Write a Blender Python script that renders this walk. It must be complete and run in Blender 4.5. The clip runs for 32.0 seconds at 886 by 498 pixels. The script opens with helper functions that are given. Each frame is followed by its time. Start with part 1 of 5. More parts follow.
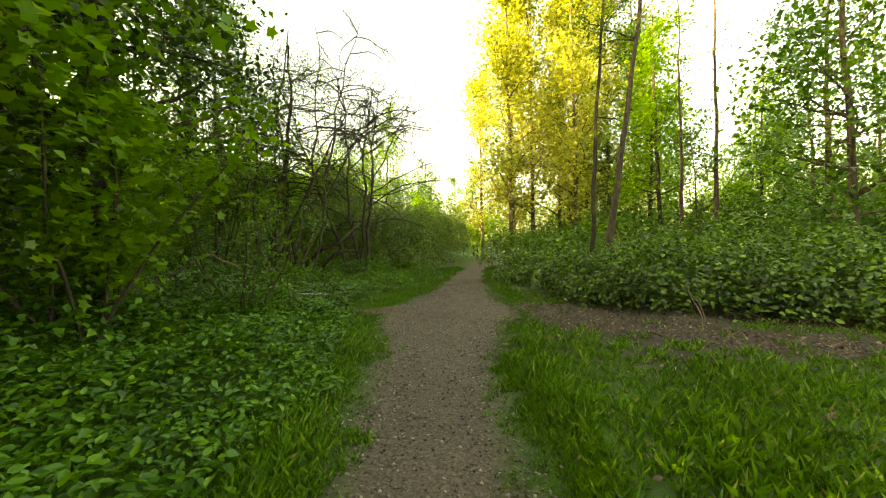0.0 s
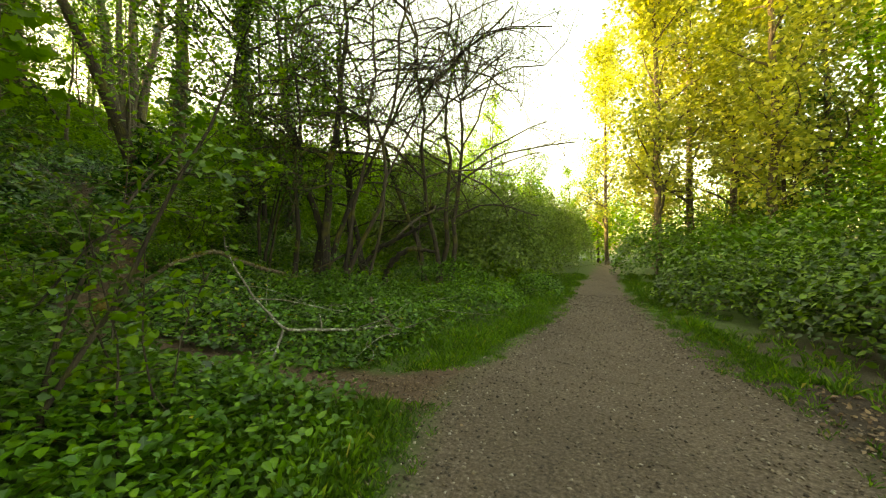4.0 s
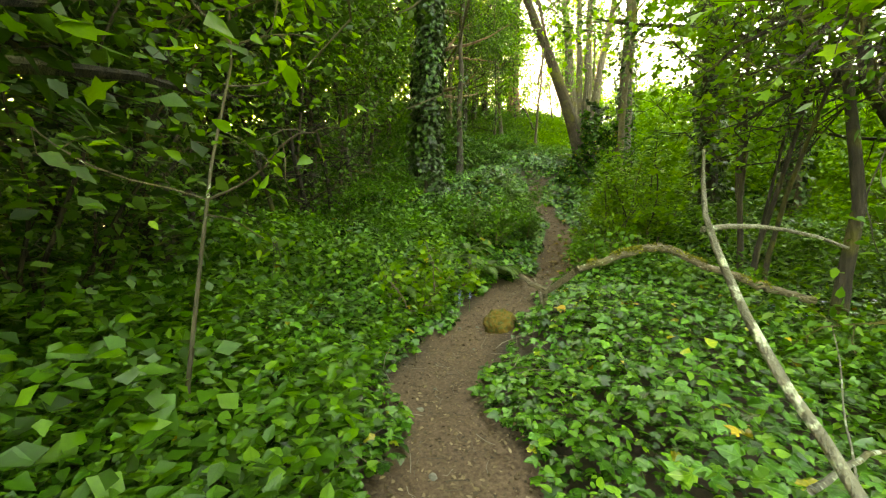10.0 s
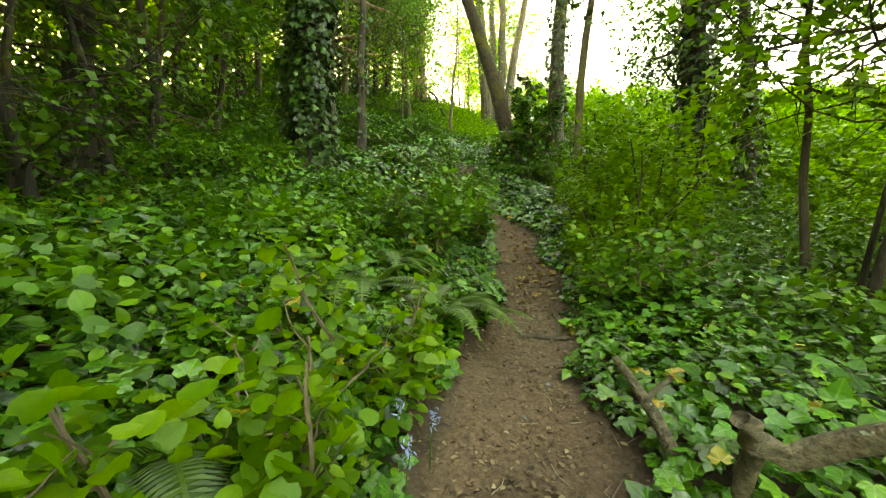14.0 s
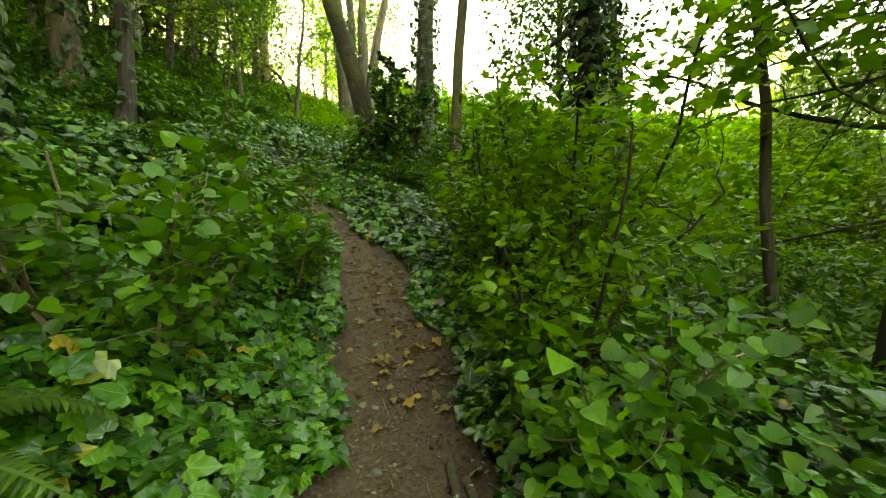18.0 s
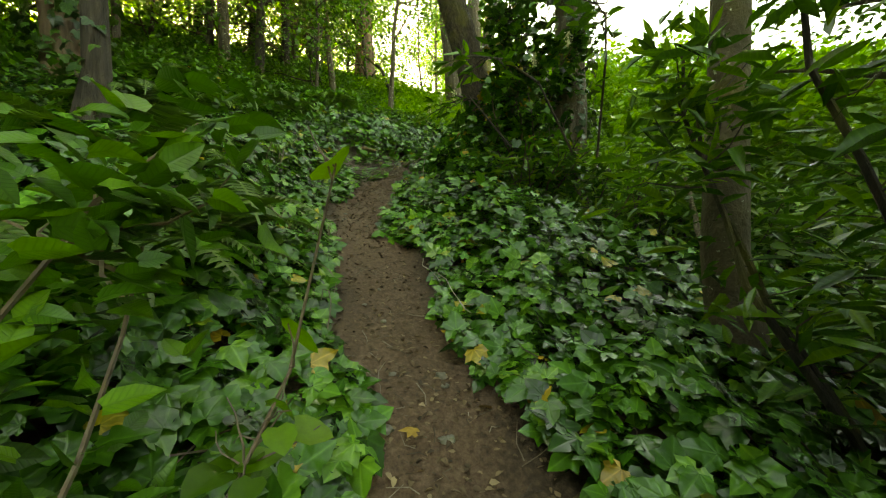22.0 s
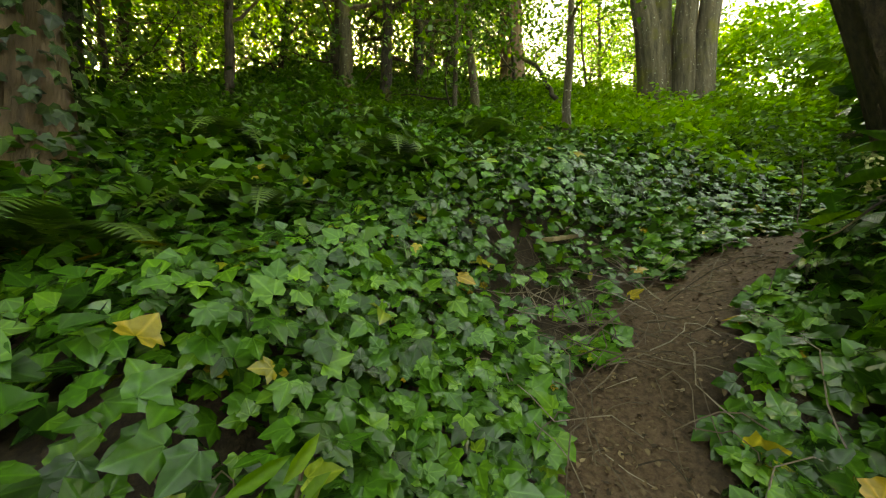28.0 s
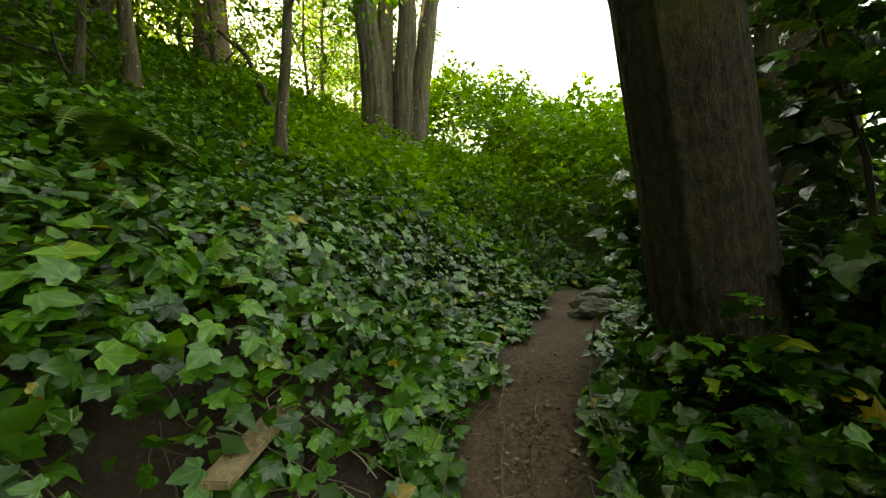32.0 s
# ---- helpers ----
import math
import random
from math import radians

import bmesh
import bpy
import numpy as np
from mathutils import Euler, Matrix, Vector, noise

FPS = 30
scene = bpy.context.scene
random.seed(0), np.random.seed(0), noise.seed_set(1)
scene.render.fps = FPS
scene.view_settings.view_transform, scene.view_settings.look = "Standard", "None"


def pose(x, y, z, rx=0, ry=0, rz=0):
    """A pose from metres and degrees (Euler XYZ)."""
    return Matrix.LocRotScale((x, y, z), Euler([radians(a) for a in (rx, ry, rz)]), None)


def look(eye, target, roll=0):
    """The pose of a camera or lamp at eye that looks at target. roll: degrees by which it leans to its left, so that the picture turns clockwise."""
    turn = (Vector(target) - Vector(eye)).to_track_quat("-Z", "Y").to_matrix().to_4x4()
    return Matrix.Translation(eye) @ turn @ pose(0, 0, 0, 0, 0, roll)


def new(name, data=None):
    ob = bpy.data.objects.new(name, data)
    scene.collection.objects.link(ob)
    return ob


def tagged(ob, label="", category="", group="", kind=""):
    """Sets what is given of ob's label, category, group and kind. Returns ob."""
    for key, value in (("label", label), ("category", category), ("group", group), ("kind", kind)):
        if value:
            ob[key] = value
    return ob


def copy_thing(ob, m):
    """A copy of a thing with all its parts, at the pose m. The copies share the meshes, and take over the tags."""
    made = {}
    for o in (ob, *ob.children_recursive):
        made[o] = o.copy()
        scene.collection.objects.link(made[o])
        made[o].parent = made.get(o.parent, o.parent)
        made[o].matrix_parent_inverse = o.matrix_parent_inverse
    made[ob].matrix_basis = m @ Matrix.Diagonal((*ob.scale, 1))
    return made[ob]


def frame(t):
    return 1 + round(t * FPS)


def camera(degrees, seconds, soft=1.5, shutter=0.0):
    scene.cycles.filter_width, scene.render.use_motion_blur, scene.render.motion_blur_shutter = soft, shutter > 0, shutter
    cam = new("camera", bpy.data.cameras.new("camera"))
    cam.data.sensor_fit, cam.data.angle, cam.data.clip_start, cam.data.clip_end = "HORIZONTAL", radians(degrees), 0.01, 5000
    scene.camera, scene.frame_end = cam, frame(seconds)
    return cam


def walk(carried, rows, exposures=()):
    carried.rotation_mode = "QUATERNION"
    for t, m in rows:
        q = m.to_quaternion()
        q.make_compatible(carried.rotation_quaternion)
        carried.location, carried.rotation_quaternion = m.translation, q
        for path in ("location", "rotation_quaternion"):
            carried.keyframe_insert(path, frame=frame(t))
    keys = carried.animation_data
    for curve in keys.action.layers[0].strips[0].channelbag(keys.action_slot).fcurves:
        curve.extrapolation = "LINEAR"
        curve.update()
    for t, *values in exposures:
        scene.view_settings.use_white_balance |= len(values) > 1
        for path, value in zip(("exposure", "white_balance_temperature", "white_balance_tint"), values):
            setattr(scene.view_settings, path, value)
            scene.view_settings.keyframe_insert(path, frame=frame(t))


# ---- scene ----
cam = camera(101.1, 32.0, soft=1.2)
PATH = [
    (0, 0.000, 0.000, 1.485, 0.0, -0.1, -1.4),
    (0.5, 0.028, 0.721, 1.471, -0.3, -0.1, -1.4),
    (1, 0.080, 1.401, 1.468, -0.5, -0.0, -1.3),
    (1.5, 0.045, 2.076, 1.439, -0.9, -0.1, -1.2),
    (2, 0.010, 2.717, 1.433, -1.1, -0.1, -1.1),
    (2.5, -0.036, 3.346, 1.404, -1.0, 0.0, -0.9),
    (3, -0.117, 4.009, 1.376, -0.7, 0.1, -0.9),
    (3.5, -0.214, 4.587, 1.394, 5.3, 0.3, -0.7),
    (4, -0.397, 5.154, 1.409, 16.5, 0.4, -0.7),
    (4.5, -0.515, 5.646, 1.473, 31.8, 0.6, -0.6),
    (6.5, -1.291, 7.332, 1.486, 65.2, -0.7, 1.2),
    (7, -1.544, 7.567, 1.471, 67.7, -0.4, 1.1),
    (7.5, -1.796, 7.772, 1.476, 70.4, -0.4, 1.2),
    (8, -2.161, 7.890, 1.417, 72.9, -0.6, 1.5),
    (8.5, -2.587, 8.006, 1.443, 76.6, -0.7, 1.2),
    (9, -2.890, 8.071, 1.505, 79.5, -0.5, 1.4),
    (9.5, -3.231, 7.986, 1.451, 79.7, -0.8, 1.6),
    (10, -3.582, 7.993, 1.451, 79.6, -0.8, 1.2),
    (10.5, -3.938, 8.069, 1.498, 79.9, -0.7, 1.2),
    (11, -4.332, 8.126, 1.458, 79.9, -1.0, 1.2),
    (11.5, -4.763, 8.215, 1.451, 79.7, -0.8, 1.1),
    (12, -5.228, 8.341, 1.457, 79.4, -0.8, 1.0),
    (12.5, -5.684, 8.375, 1.428, 76.5, -0.7, 1.3),
    (13, -6.084, 8.405, 1.441, 71.2, -0.3, 1.1),
    (13.5, -6.468, 8.485, 1.515, 68.3, -0.2, 0.9),
    (14, -6.841, 8.555, 1.502, 63.3, -0.1, 1.0),
    (14.5, -7.123, 8.617, 1.551, 59.4, 0.2, 0.8),
    (15, -7.366, 8.780, 1.608, 54.7, 0.1, 0.6),
    (15.5, -7.561, 8.920, 1.700, 50.4, 0.2, 0.7),
    (17.5, -8.254, 9.682, 1.870, 41.9, 0.8, -0.5),
    (18, -8.563, 10.026, 1.886, 43.0, 0.8, -0.4),
    (18.5, -8.906, 10.263, 1.816, 45.9, 0.9, -0.1),
    (19, -9.315, 10.489, 1.940, 47.4, 1.0, -0.2),
    (19.5, -9.652, 10.766, 2.130, 50.0, 0.7, -0.3),
    (20, -10.000, 11.009, 2.214, 52.7, 0.7, -0.1),
    (20.5, -10.380, 11.261, 2.308, 53.9, 0.8, -0.3),
    (21, -10.661, 11.590, 2.410, 57.0, 0.8, -0.3),
    (21.5, -10.964, 11.769, 2.513, 59.9, 1.0, -0.1),
    (22, -11.290, 12.018, 2.625, 60.8, 0.8, -0.2),
    (22.5, -11.542, 12.331, 2.872, 61.0, 0.7, -0.4),
    (23, -11.792, 12.527, 3.214, 63.5, 0.9, -0.2),
    (23.5, -12.034, 12.553, 3.382, 67.4, 0.9, 0.2),
    (24, -12.177, 12.526, 3.481, 69.1, 1.3, 0.2),
    (24.5, -12.226, 12.495, 3.510, 73.4, 1.2, 0.3),
    (25, -12.422, 12.409, 3.513, 76.5, 1.0, 0.3),
    (25.5, -12.760, 12.441, 3.557, 80.2, 0.7, 0.2),
    (27.5, -14.126, 12.628, 4.149, 82.0, 0.8, 0.3),
    (28, -14.481, 12.605, 4.232, 81.8, 0.8, 0.3),
    (28.5, -14.744, 12.755, 4.353, 76.7, 0.8, -0.0),
    (29, -15.006, 12.993, 4.609, 71.4, 0.9, -0.1),
    (29.5, -15.264, 13.123, 4.739, 68.2, 0.7, 0.0),
    (30, -15.452, 13.248, 4.916, 61.5, 1.1, -0.2),
    (30.5, -15.461, 13.316, 4.965, 58.3, 1.1, -0.2),
    (31, -15.474, 13.331, 4.975, 53.9, 1.1, -0.2),
    (31.5, -15.638, 13.326, 4.987, 47.2, 0.9, -0.1),
    (32, -15.745, 13.331, 5.046, 40.1, 1.0, -0.4),
]

# yaw, pitch and roll in degrees
walk(cam, [(t, pose(x, y, z, 90 + p, -ro, yw)) for t, x, y, z, yw, p, ro in PATH],
     exposures=[(0.0, 3.25, 22000, 4), (2.0, 3.15, 22000, 4), (4.5, 3.35, 22000, 4), (7.0, 4.9, 22000, 2), (10.0, 4.95, 24000, 0), (12.0, 5.0, 24000, 0), (15.5, 4.9, 24000, 0), (18.0, 4.55, 23000, -3), (20.0, 4.55, 23000, -5), (23.0, 4.15, 20000, 0), (25.5, 4.1, 20000, 2), (27.5, 4.15, 20000, 3), (30.0, 4.05, 18500, 4), (32.0, 3.65, 18500, 5)])

# ---- light ----
SUN_AZ, SUN_EL = 106.0, 15.0   # degrees to the left of +y, degrees up
world = bpy.data.worlds.new("sky")
scene.world = world
world.use_nodes = True
wn = world.node_tree
bg = wn.nodes["Background"]
sky = wn.nodes.new("ShaderNodeTexSky")
sky.sky_type = "NISHITA"
sky.sun_disc = False
sky.sun_elevation = radians(SUN_EL)
sky.sun_rotation = radians(-SUN_AZ)
sky.air_density, sky.dust_density, sky.ozone_density = 1.0, 3.0, 1.0
wn.links.new(sky.outputs[0], bg.inputs[0])
bg.inputs[1].default_value = 0.15
sun_data = bpy.data.lights.new("sun", "SUN")
sun_data.energy, sun_data.angle, sun_data.color = 4.0, radians(0.5), (1.0, 0.86, 0.6)
sun_ob = new("sun", sun_data)
sdir = Vector((-math.sin(radians(SUN_AZ)) * math.cos(radians(SUN_EL)), math.cos(radians(SUN_AZ)) * math.cos(radians(SUN_EL)), math.sin(radians(SUN_EL))))
sun_ob.matrix_world = look(tuple(sdir * 60), (0, 0, 0))

# ---- materials ----


def material(name):
    m = bpy.data.materials.new(name)
    m.use_nodes = True
    nt = m.node_tree
    return m, nt, nt.nodes["Principled BSDF"]


def node(nt, kind, **props):
    n = nt.nodes.new(kind)
    for k, v in props.items():
        if k in n.inputs:
            n.inputs[k].default_value = v
    return n


def ramp(nt, src, stops):
    r = nt.nodes.new("ShaderNodeValToRGB")
    els = r.color_ramp.elements
    while len(els) < len(stops):
        els.new(0.5)
    for e, (p, c) in zip(els, stops):
        e.position, e.color = p, (*c, 1)
    nt.links.new(src, r.inputs[0])
    return r.outputs[0]


def blend(nt, fac, a, b, mode="MIX"):
    m = nt.nodes.new("ShaderNodeMix")
    m.data_type, m.blend_type = "RGBA", mode
    for sock, v in ((m.inputs[0], fac), (m.inputs[6], a), (m.inputs[7], b)):
        if isinstance(v, (int, float)):
            sock.default_value = v
        elif isinstance(v, tuple):
            sock.default_value = (*v, 1)
        else:
            nt.links.new(v, sock)
    return m.outputs[2]


def noise_tex(nt, scale, detail=4.0, rough=0.6, stretch=None, obj=False):
    n = node(nt, "ShaderNodeTexNoise", Scale=scale, Detail=detail, Roughness=rough)
    tc = nt.nodes.new("ShaderNodeTexCoord")
    src = tc.outputs["Object"]
    if stretch:
        mp = nt.nodes.new("ShaderNodeMapping")
        mp.inputs["Scale"].default_value = stretch
        nt.links.new(src, mp.inputs[0])
        src = mp.outputs[0]
    nt.links.new(src, n.inputs["Vector"])
    return n.outputs["Fac"]


def bump(nt, bsdf, height, strength, distance):
    b = node(nt, "ShaderNodeBump", Strength=strength, Distance=distance)
    nt.links.new(height, b.inputs["Height"])
    nt.links.new(b.outputs[0], bsdf.inputs["Normal"])


def calc(nt, op, a, b=0.0, c=0.0):
    n = nt.nodes.new("ShaderNodeMath")
    n.operation = op
    for sock, v in zip(n.inputs, (a, b, c)):
        if isinstance(v, (int, float)):
            sock.default_value = v
        else:
            nt.links.new(v, sock)
    return n.outputs[0]


def vein_lines(nt, palmate):
    """How near a point of a leaf lies to a vein, from its place on the blade."""
    n = nt.nodes.new("ShaderNodeAttribute")
    n.attribute_name = "blade"
    sp = nt.nodes.new("ShaderNodeSeparateXYZ")
    nt.links.new(n.outputs["Vector"], sp.inputs[0])
    x, y = calc(nt, "ABSOLUTE", sp.outputs[0]), sp.outputs[1]
    if palmate:
        ang = calc(nt, "ARCTAN2", x, calc(nt, "SUBTRACT", y, 0.04))
        off = calc(nt, "PINGPONG", ang, 0.42)
        away = calc(nt, "MULTIPLY", off, calc(nt, "ADD", calc(nt, "MULTIPLY", y, 1.0), 0.12))
        return calc(nt, "SMOOTH_MIN", calc(nt, "MULTIPLY", away, 14.0), 1.0, 0.1)
    rib = calc(nt, "MULTIPLY", x, 22.0)
    side = calc(nt, "MULTIPLY", calc(nt, "PINGPONG", calc(nt, "SUBTRACT", y, calc(nt, "MULTIPLY", x, 0.7)), 0.06), 26.0)
    return calc(nt, "MINIMUM", calc(nt, "MINIMUM", rib, calc(nt, "ADD", side, 0.25)), 1.0)


def leaf_mat(name, stops, rough=0.45, through_light=0.35, glow=(1.3, 1.35, 0.6), shine=0.5, veins="", vein=(1.7, 1.5, 1.6)):
    """Leaves: colour varies from leaf to leaf, light shines through."""
    m, nt, bs = material(name)
    geo = nt.nodes.new("ShaderNodeNewGeometry")
    col = ramp(nt, geo.outputs["Random Per Island"], stops)
    big = noise_tex(nt, 0.9, 2.0)
    col = blend(nt, 1.0, col, ramp(nt, big, [(0.3, (0.7, 0.72, 0.7)), (0.7, (1.25, 1.22, 1.1))]), "MULTIPLY")
    fine = noise_tex(nt, 60.0, 2.0)
    col = blend(nt, 0.5, col, ramp(nt, fine, [(0.3, (0.75, 0.75, 0.75)), (0.7, (1.15, 1.15, 1.1))]), "MULTIPLY")
    if veins:
        line = vein_lines(nt, veins == "palmate")
        col = blend(nt, line, blend(nt, 1.0, col, vein, "MULTIPLY"), col)
        fine = blend(nt, 0.35, line, fine)
    nt.links.new(col, bs.inputs["Base Color"])
    bs.inputs["Roughness"].default_value = rough
    bs.inputs["Specular IOR Level"].default_value = shine
    bump(nt, bs, fine, 0.3, 0.004)
    tr = nt.nodes.new("ShaderNodeBsdfTranslucent")
    nt.links.new(blend(nt, 1.0, col, glow, "MULTIPLY"), tr.inputs[0])
    mx = nt.nodes.new("ShaderNodeMixShader")
    mx.inputs[0].default_value = through_light
    nt.links.new(bs.outputs[0], mx.inputs[1])
    nt.links.new(tr.outputs[0], mx.inputs[2])
    nt.links.new(mx.outputs[0], nt.nodes["Material Output"].inputs[0])
    return m


def bark_mat(name, dark, light, scale=9.0, moss=0.0, stretch=(1, 1, 0.22), lichen=0.0):
    m, nt, bs = material(name)
    a = noise_tex(nt, scale, 6.0, 0.65, stretch)
    col = ramp(nt, a, [(0.3, dark), (0.7, light)])
    b = noise_tex(nt, 1.6, 3.0)
    if moss:
        col = blend(nt, ramp(nt, b, [(0.62 - moss * 0.35, (0, 0, 0)), (0.78 - moss * 0.3, (1, 1, 1))]), col, (0.1, 0.095, 0.01))
    if lichen:
        c = noise_tex(nt, 22.0, 3.0)
        col = blend(nt, ramp(nt, c, [(0.68 - lichen * 0.25, (0, 0, 0)), (0.72 - lichen * 0.2, (1, 1, 1))]), col, (0.42, 0.45, 0.36))
    nt.links.new(col, bs.inputs["Base Color"])
    bs.inputs["Roughness"].default_value = 0.9
    bump(nt, bs, a, 1.0, 0.05)
    return m


def plain_mat(name, stops, scale, rough=0.85, strength=0.6, distance=0.01, detail=6.0):
    m, nt, bs = material(name)
    a = noise_tex(nt, scale, detail, 0.65)
    b = noise_tex(nt, scale * 0.13, 3.0)
    col = ramp(nt, a, stops)
    col = blend(nt, 0.7, col, ramp(nt, b, [(0.3, (0.72, 0.72, 0.72)), (0.7, (1.2, 1.2, 1.2))]), "MULTIPLY")
    nt.links.new(col, bs.inputs["Base Color"])
    bs.inputs["Roughness"].default_value = rough
    bump(nt, bs, a, strength, distance)
    return m


def piece_mat(name, stops, rough=0.8, strength=0.3):
    """Loose bits: colour by piece."""
    m, nt, bs = material(name)
    geo = nt.nodes.new("ShaderNodeNewGeometry")
    col = ramp(nt, geo.outputs["Random Per Island"], stops)
    a = noise_tex(nt, 45.0, 3.0)
    col = blend(nt, 0.6, col, ramp(nt, a, [(0.3, (0.6, 0.6, 0.6)), (0.7, (1.25, 1.25, 1.25))]), "MULTIPLY")
    nt.links.new(col, bs.inputs["Base Color"])
    bs.inputs["Roughness"].default_value = rough
    bump(nt, bs, a, strength, 0.01)
    return m


def ground_mat():
    m, nt, bs = material("ground")
    att = {}
    for key in ("gravel", "dirt", "litter"):
        n = nt.nodes.new("ShaderNodeAttribute")
        n.attribute_name = key
        att[key] = n.outputs["Fac"]
    fine, mid, big = noise_tex(nt, 38.0, 8.0, 0.7), noise_tex(nt, 6.0, 5.0), noise_tex(nt, 0.7, 3.0)
    green = ramp(nt, mid, [(0.3, (0.025, 0.06, 0.008)), (0.7, (0.055, 0.12, 0.016))])
    # leaf-litter soil, darkened in colour to deepen shade between ivy leaves
    shaded_duff = ramp(nt, fine, [(0.3, (0.014, 0.009, 0.006)), (0.55, (0.045, 0.028, 0.017)), (0.75, (0.11, 0.07, 0.04))])
    mud = ramp(nt, fine, [(0.28, (0.034, 0.018, 0.011)), (0.48, (0.11, 0.063, 0.04)), (0.72, (0.205, 0.132, 0.088))])
    peb = ramp(nt, fine, [(0.32, (0.03, 0.021, 0.014)), (0.5, (0.098, 0.07, 0.049)), (0.7, (0.21, 0.165, 0.125))])
    col = blend(nt, att["litter"], green, shaded_duff)
    col = blend(nt, att["dirt"], col, mud)
    col = blend(nt, att["gravel"], col, peb)
    col = blend(nt, 0.8, col, ramp(nt, big, [(0.3, (0.75, 0.74, 0.72)), (0.7, (1.15, 1.15, 1.15))]), "MULTIPLY")
    nt.links.new(col, bs.inputs["Base Color"])
    bs.inputs["Roughness"].default_value = 0.92
    bump(nt, bs, fine, 0.7, 0.025)
    return m


GROUND = ground_mat()
IVY = leaf_mat("ivy_leaf", [(0.0, (0.008, 0.035, 0.007)), (0.4, (0.026, 0.115, 0.013)), (0.8, (0.05, 0.178, 0.02)), (0.975, (0.09, 0.24, 0.026)), (0.99, (0.3, 0.24, 0.03)), (1.0, (0.3, 0.2, 0.03))], 0.25, 0.12, shine=0.5, veins="palmate")
IVY_DARK = leaf_mat("climbing_ivy_leaf", [(0.0, (0.006, 0.022, 0.005)), (0.6, (0.02, 0.065, 0.01)), (1.0, (0.045, 0.12, 0.018))], 0.35, 0.12, shine=0.4, veins="palmate")
LAUREL = leaf_mat("laurel_leaf", [(0.0, (0.02, 0.075, 0.012)), (0.7, (0.05, 0.15, 0.018)), (1.0, (0.12, 0.24, 0.025))], 0.27, 0.35, shine=0.7, veins="pinnate", vein=(1.5, 1.4, 1.3))
HERB = leaf_mat("herb_leaf", [(0.0, (0.025, 0.1, 0.008)), (0.6, (0.055, 0.19, 0.014)), (1.0, (0.12, 0.29, 0.018))], 0.42, 0.32, veins="pinnate", vein=(0.75, 0.8, 0.75))
BROAD = leaf_mat("broad_leaf", [(0.0, (0.022, 0.08, 0.008)), (0.6, (0.05, 0.16, 0.012)), (1.0, (0.11, 0.24, 0.018))], 0.42, 0.35)
# darker leaf green: woodland shade is put into the colour
DARKLEAF = leaf_mat("shade_tinted_leaf", [(0.0, (0.014, 0.045, 0.006)), (0.6, (0.034, 0.095, 0.01)), (1.0, (0.055, 0.12, 0.014))], 0.5, 0.26)
# fresh leaf green; its brightness also stands in for light on foliage
FRESH = leaf_mat("fresh_lightened_leaf", [(0.0, (0.06, 0.17, 0.008)), (0.6, (0.11, 0.27, 0.014)), (1.0, (0.2, 0.36, 0.02))], 0.45, 0.5)
POPLAR = leaf_mat("poplar_leaf", [(0.0, (0.14, 0.2, 0.045)), (0.5, (0.29, 0.36, 0.085)), (1.0, (0.46, 0.51, 0.14))], 0.45, 0.55, (1.25, 1.15, 0.75))
WILLOW = leaf_mat("willow_leaf", [(0.0, (0.06, 0.12, 0.025)), (0.6, (0.11, 0.2, 0.045)), (1.0, (0.18, 0.28, 0.065))], 0.5, 0.4)
BRAMBLE = leaf_mat("bramble_leaf", [(0.0, (0.012, 0.045, 0.007)), (0.5, (0.045, 0.13, 0.014)), (1.0, (0.16, 0.31, 0.03))], 0.4, 0.3)
FERN = leaf_mat("fern_leaf", [(0.0, (0.03, 0.08, 0.012)), (0.7, (0.065, 0.15, 0.02)), (1.0, (0.11, 0.2, 0.03))], 0.45, 0.28)
GRASS = leaf_mat("grass_blade", [(0.0, (0.025, 0.085, 0.008)), (0.6, (0.065, 0.19, 0.016)), (0.95, (0.13, 0.28, 0.025)), (1.0, (0.3, 0.28, 0.08))], 0.45, 0.35)
DRYLEAF = piece_mat("dry_leaf", [(0.0, (0.04, 0.024, 0.014)), (0.5, (0.13, 0.082, 0.046)), (0.85, (0.21, 0.14, 0.08)), (1.0, (0.32, 0.23, 0.14))], 0.8)
YELLOWLEAF = piece_mat("yellow_leaf", [(0.0, (0.1, 0.07, 0.035)), (0.5, (0.2, 0.14, 0.05)), (0.8, (0.32, 0.17, 0.025)), (1.0, (0.45, 0.3, 0.05))], 0.6)
STONE = piece_mat("pebble", [(0.0, (0.035, 0.027, 0.02)), (0.5, (0.125, 0.094, 0.068)), (0.9, (0.24, 0.195, 0.15)), (1.0, (0.38, 0.34, 0.29))], 0.85)
TWIG = piece_mat("twig", [(0.0, (0.05, 0.035, 0.025)), (0.6, (0.15, 0.11, 0.08)), (1.0, (0.3, 0.25, 0.2))], 0.9)
BARK = bark_mat("bark", (0.012, 0.009, 0.007), (0.075, 0.056, 0.042), 18.0, 0.25, (1, 1, 0.16))
BARK_GREY = bark_mat("grey_bark", (0.026, 0.02, 0.013), (0.135, 0.11, 0.076), 15.0, 0.25, (1, 1, 0.16), 0.1)
BARK_SPOT = bark_mat("alder_bark", (0.05, 0.04, 0.024), (0.13, 0.105, 0.065), 7.0, 0.35, (1, 1, 0.8), 0.05)
BARK_DARK = bark_mat("dark_bark", (0.006, 0.005, 0.004), (0.045, 0.034, 0.025), 22.0, 0.3, (1, 1, 0.14))
FURROWED = bark_mat("furrowed_bark", (0.005, 0.004, 0.003), (0.085, 0.06, 0.038), 34.0, 0.35, (1, 1, 0.45))
BARK_RED = bark_mat("red_bark", (0.05, 0.03, 0.02), (0.24, 0.15, 0.1), 8.0, 0.0, (1, 1, 0.15))
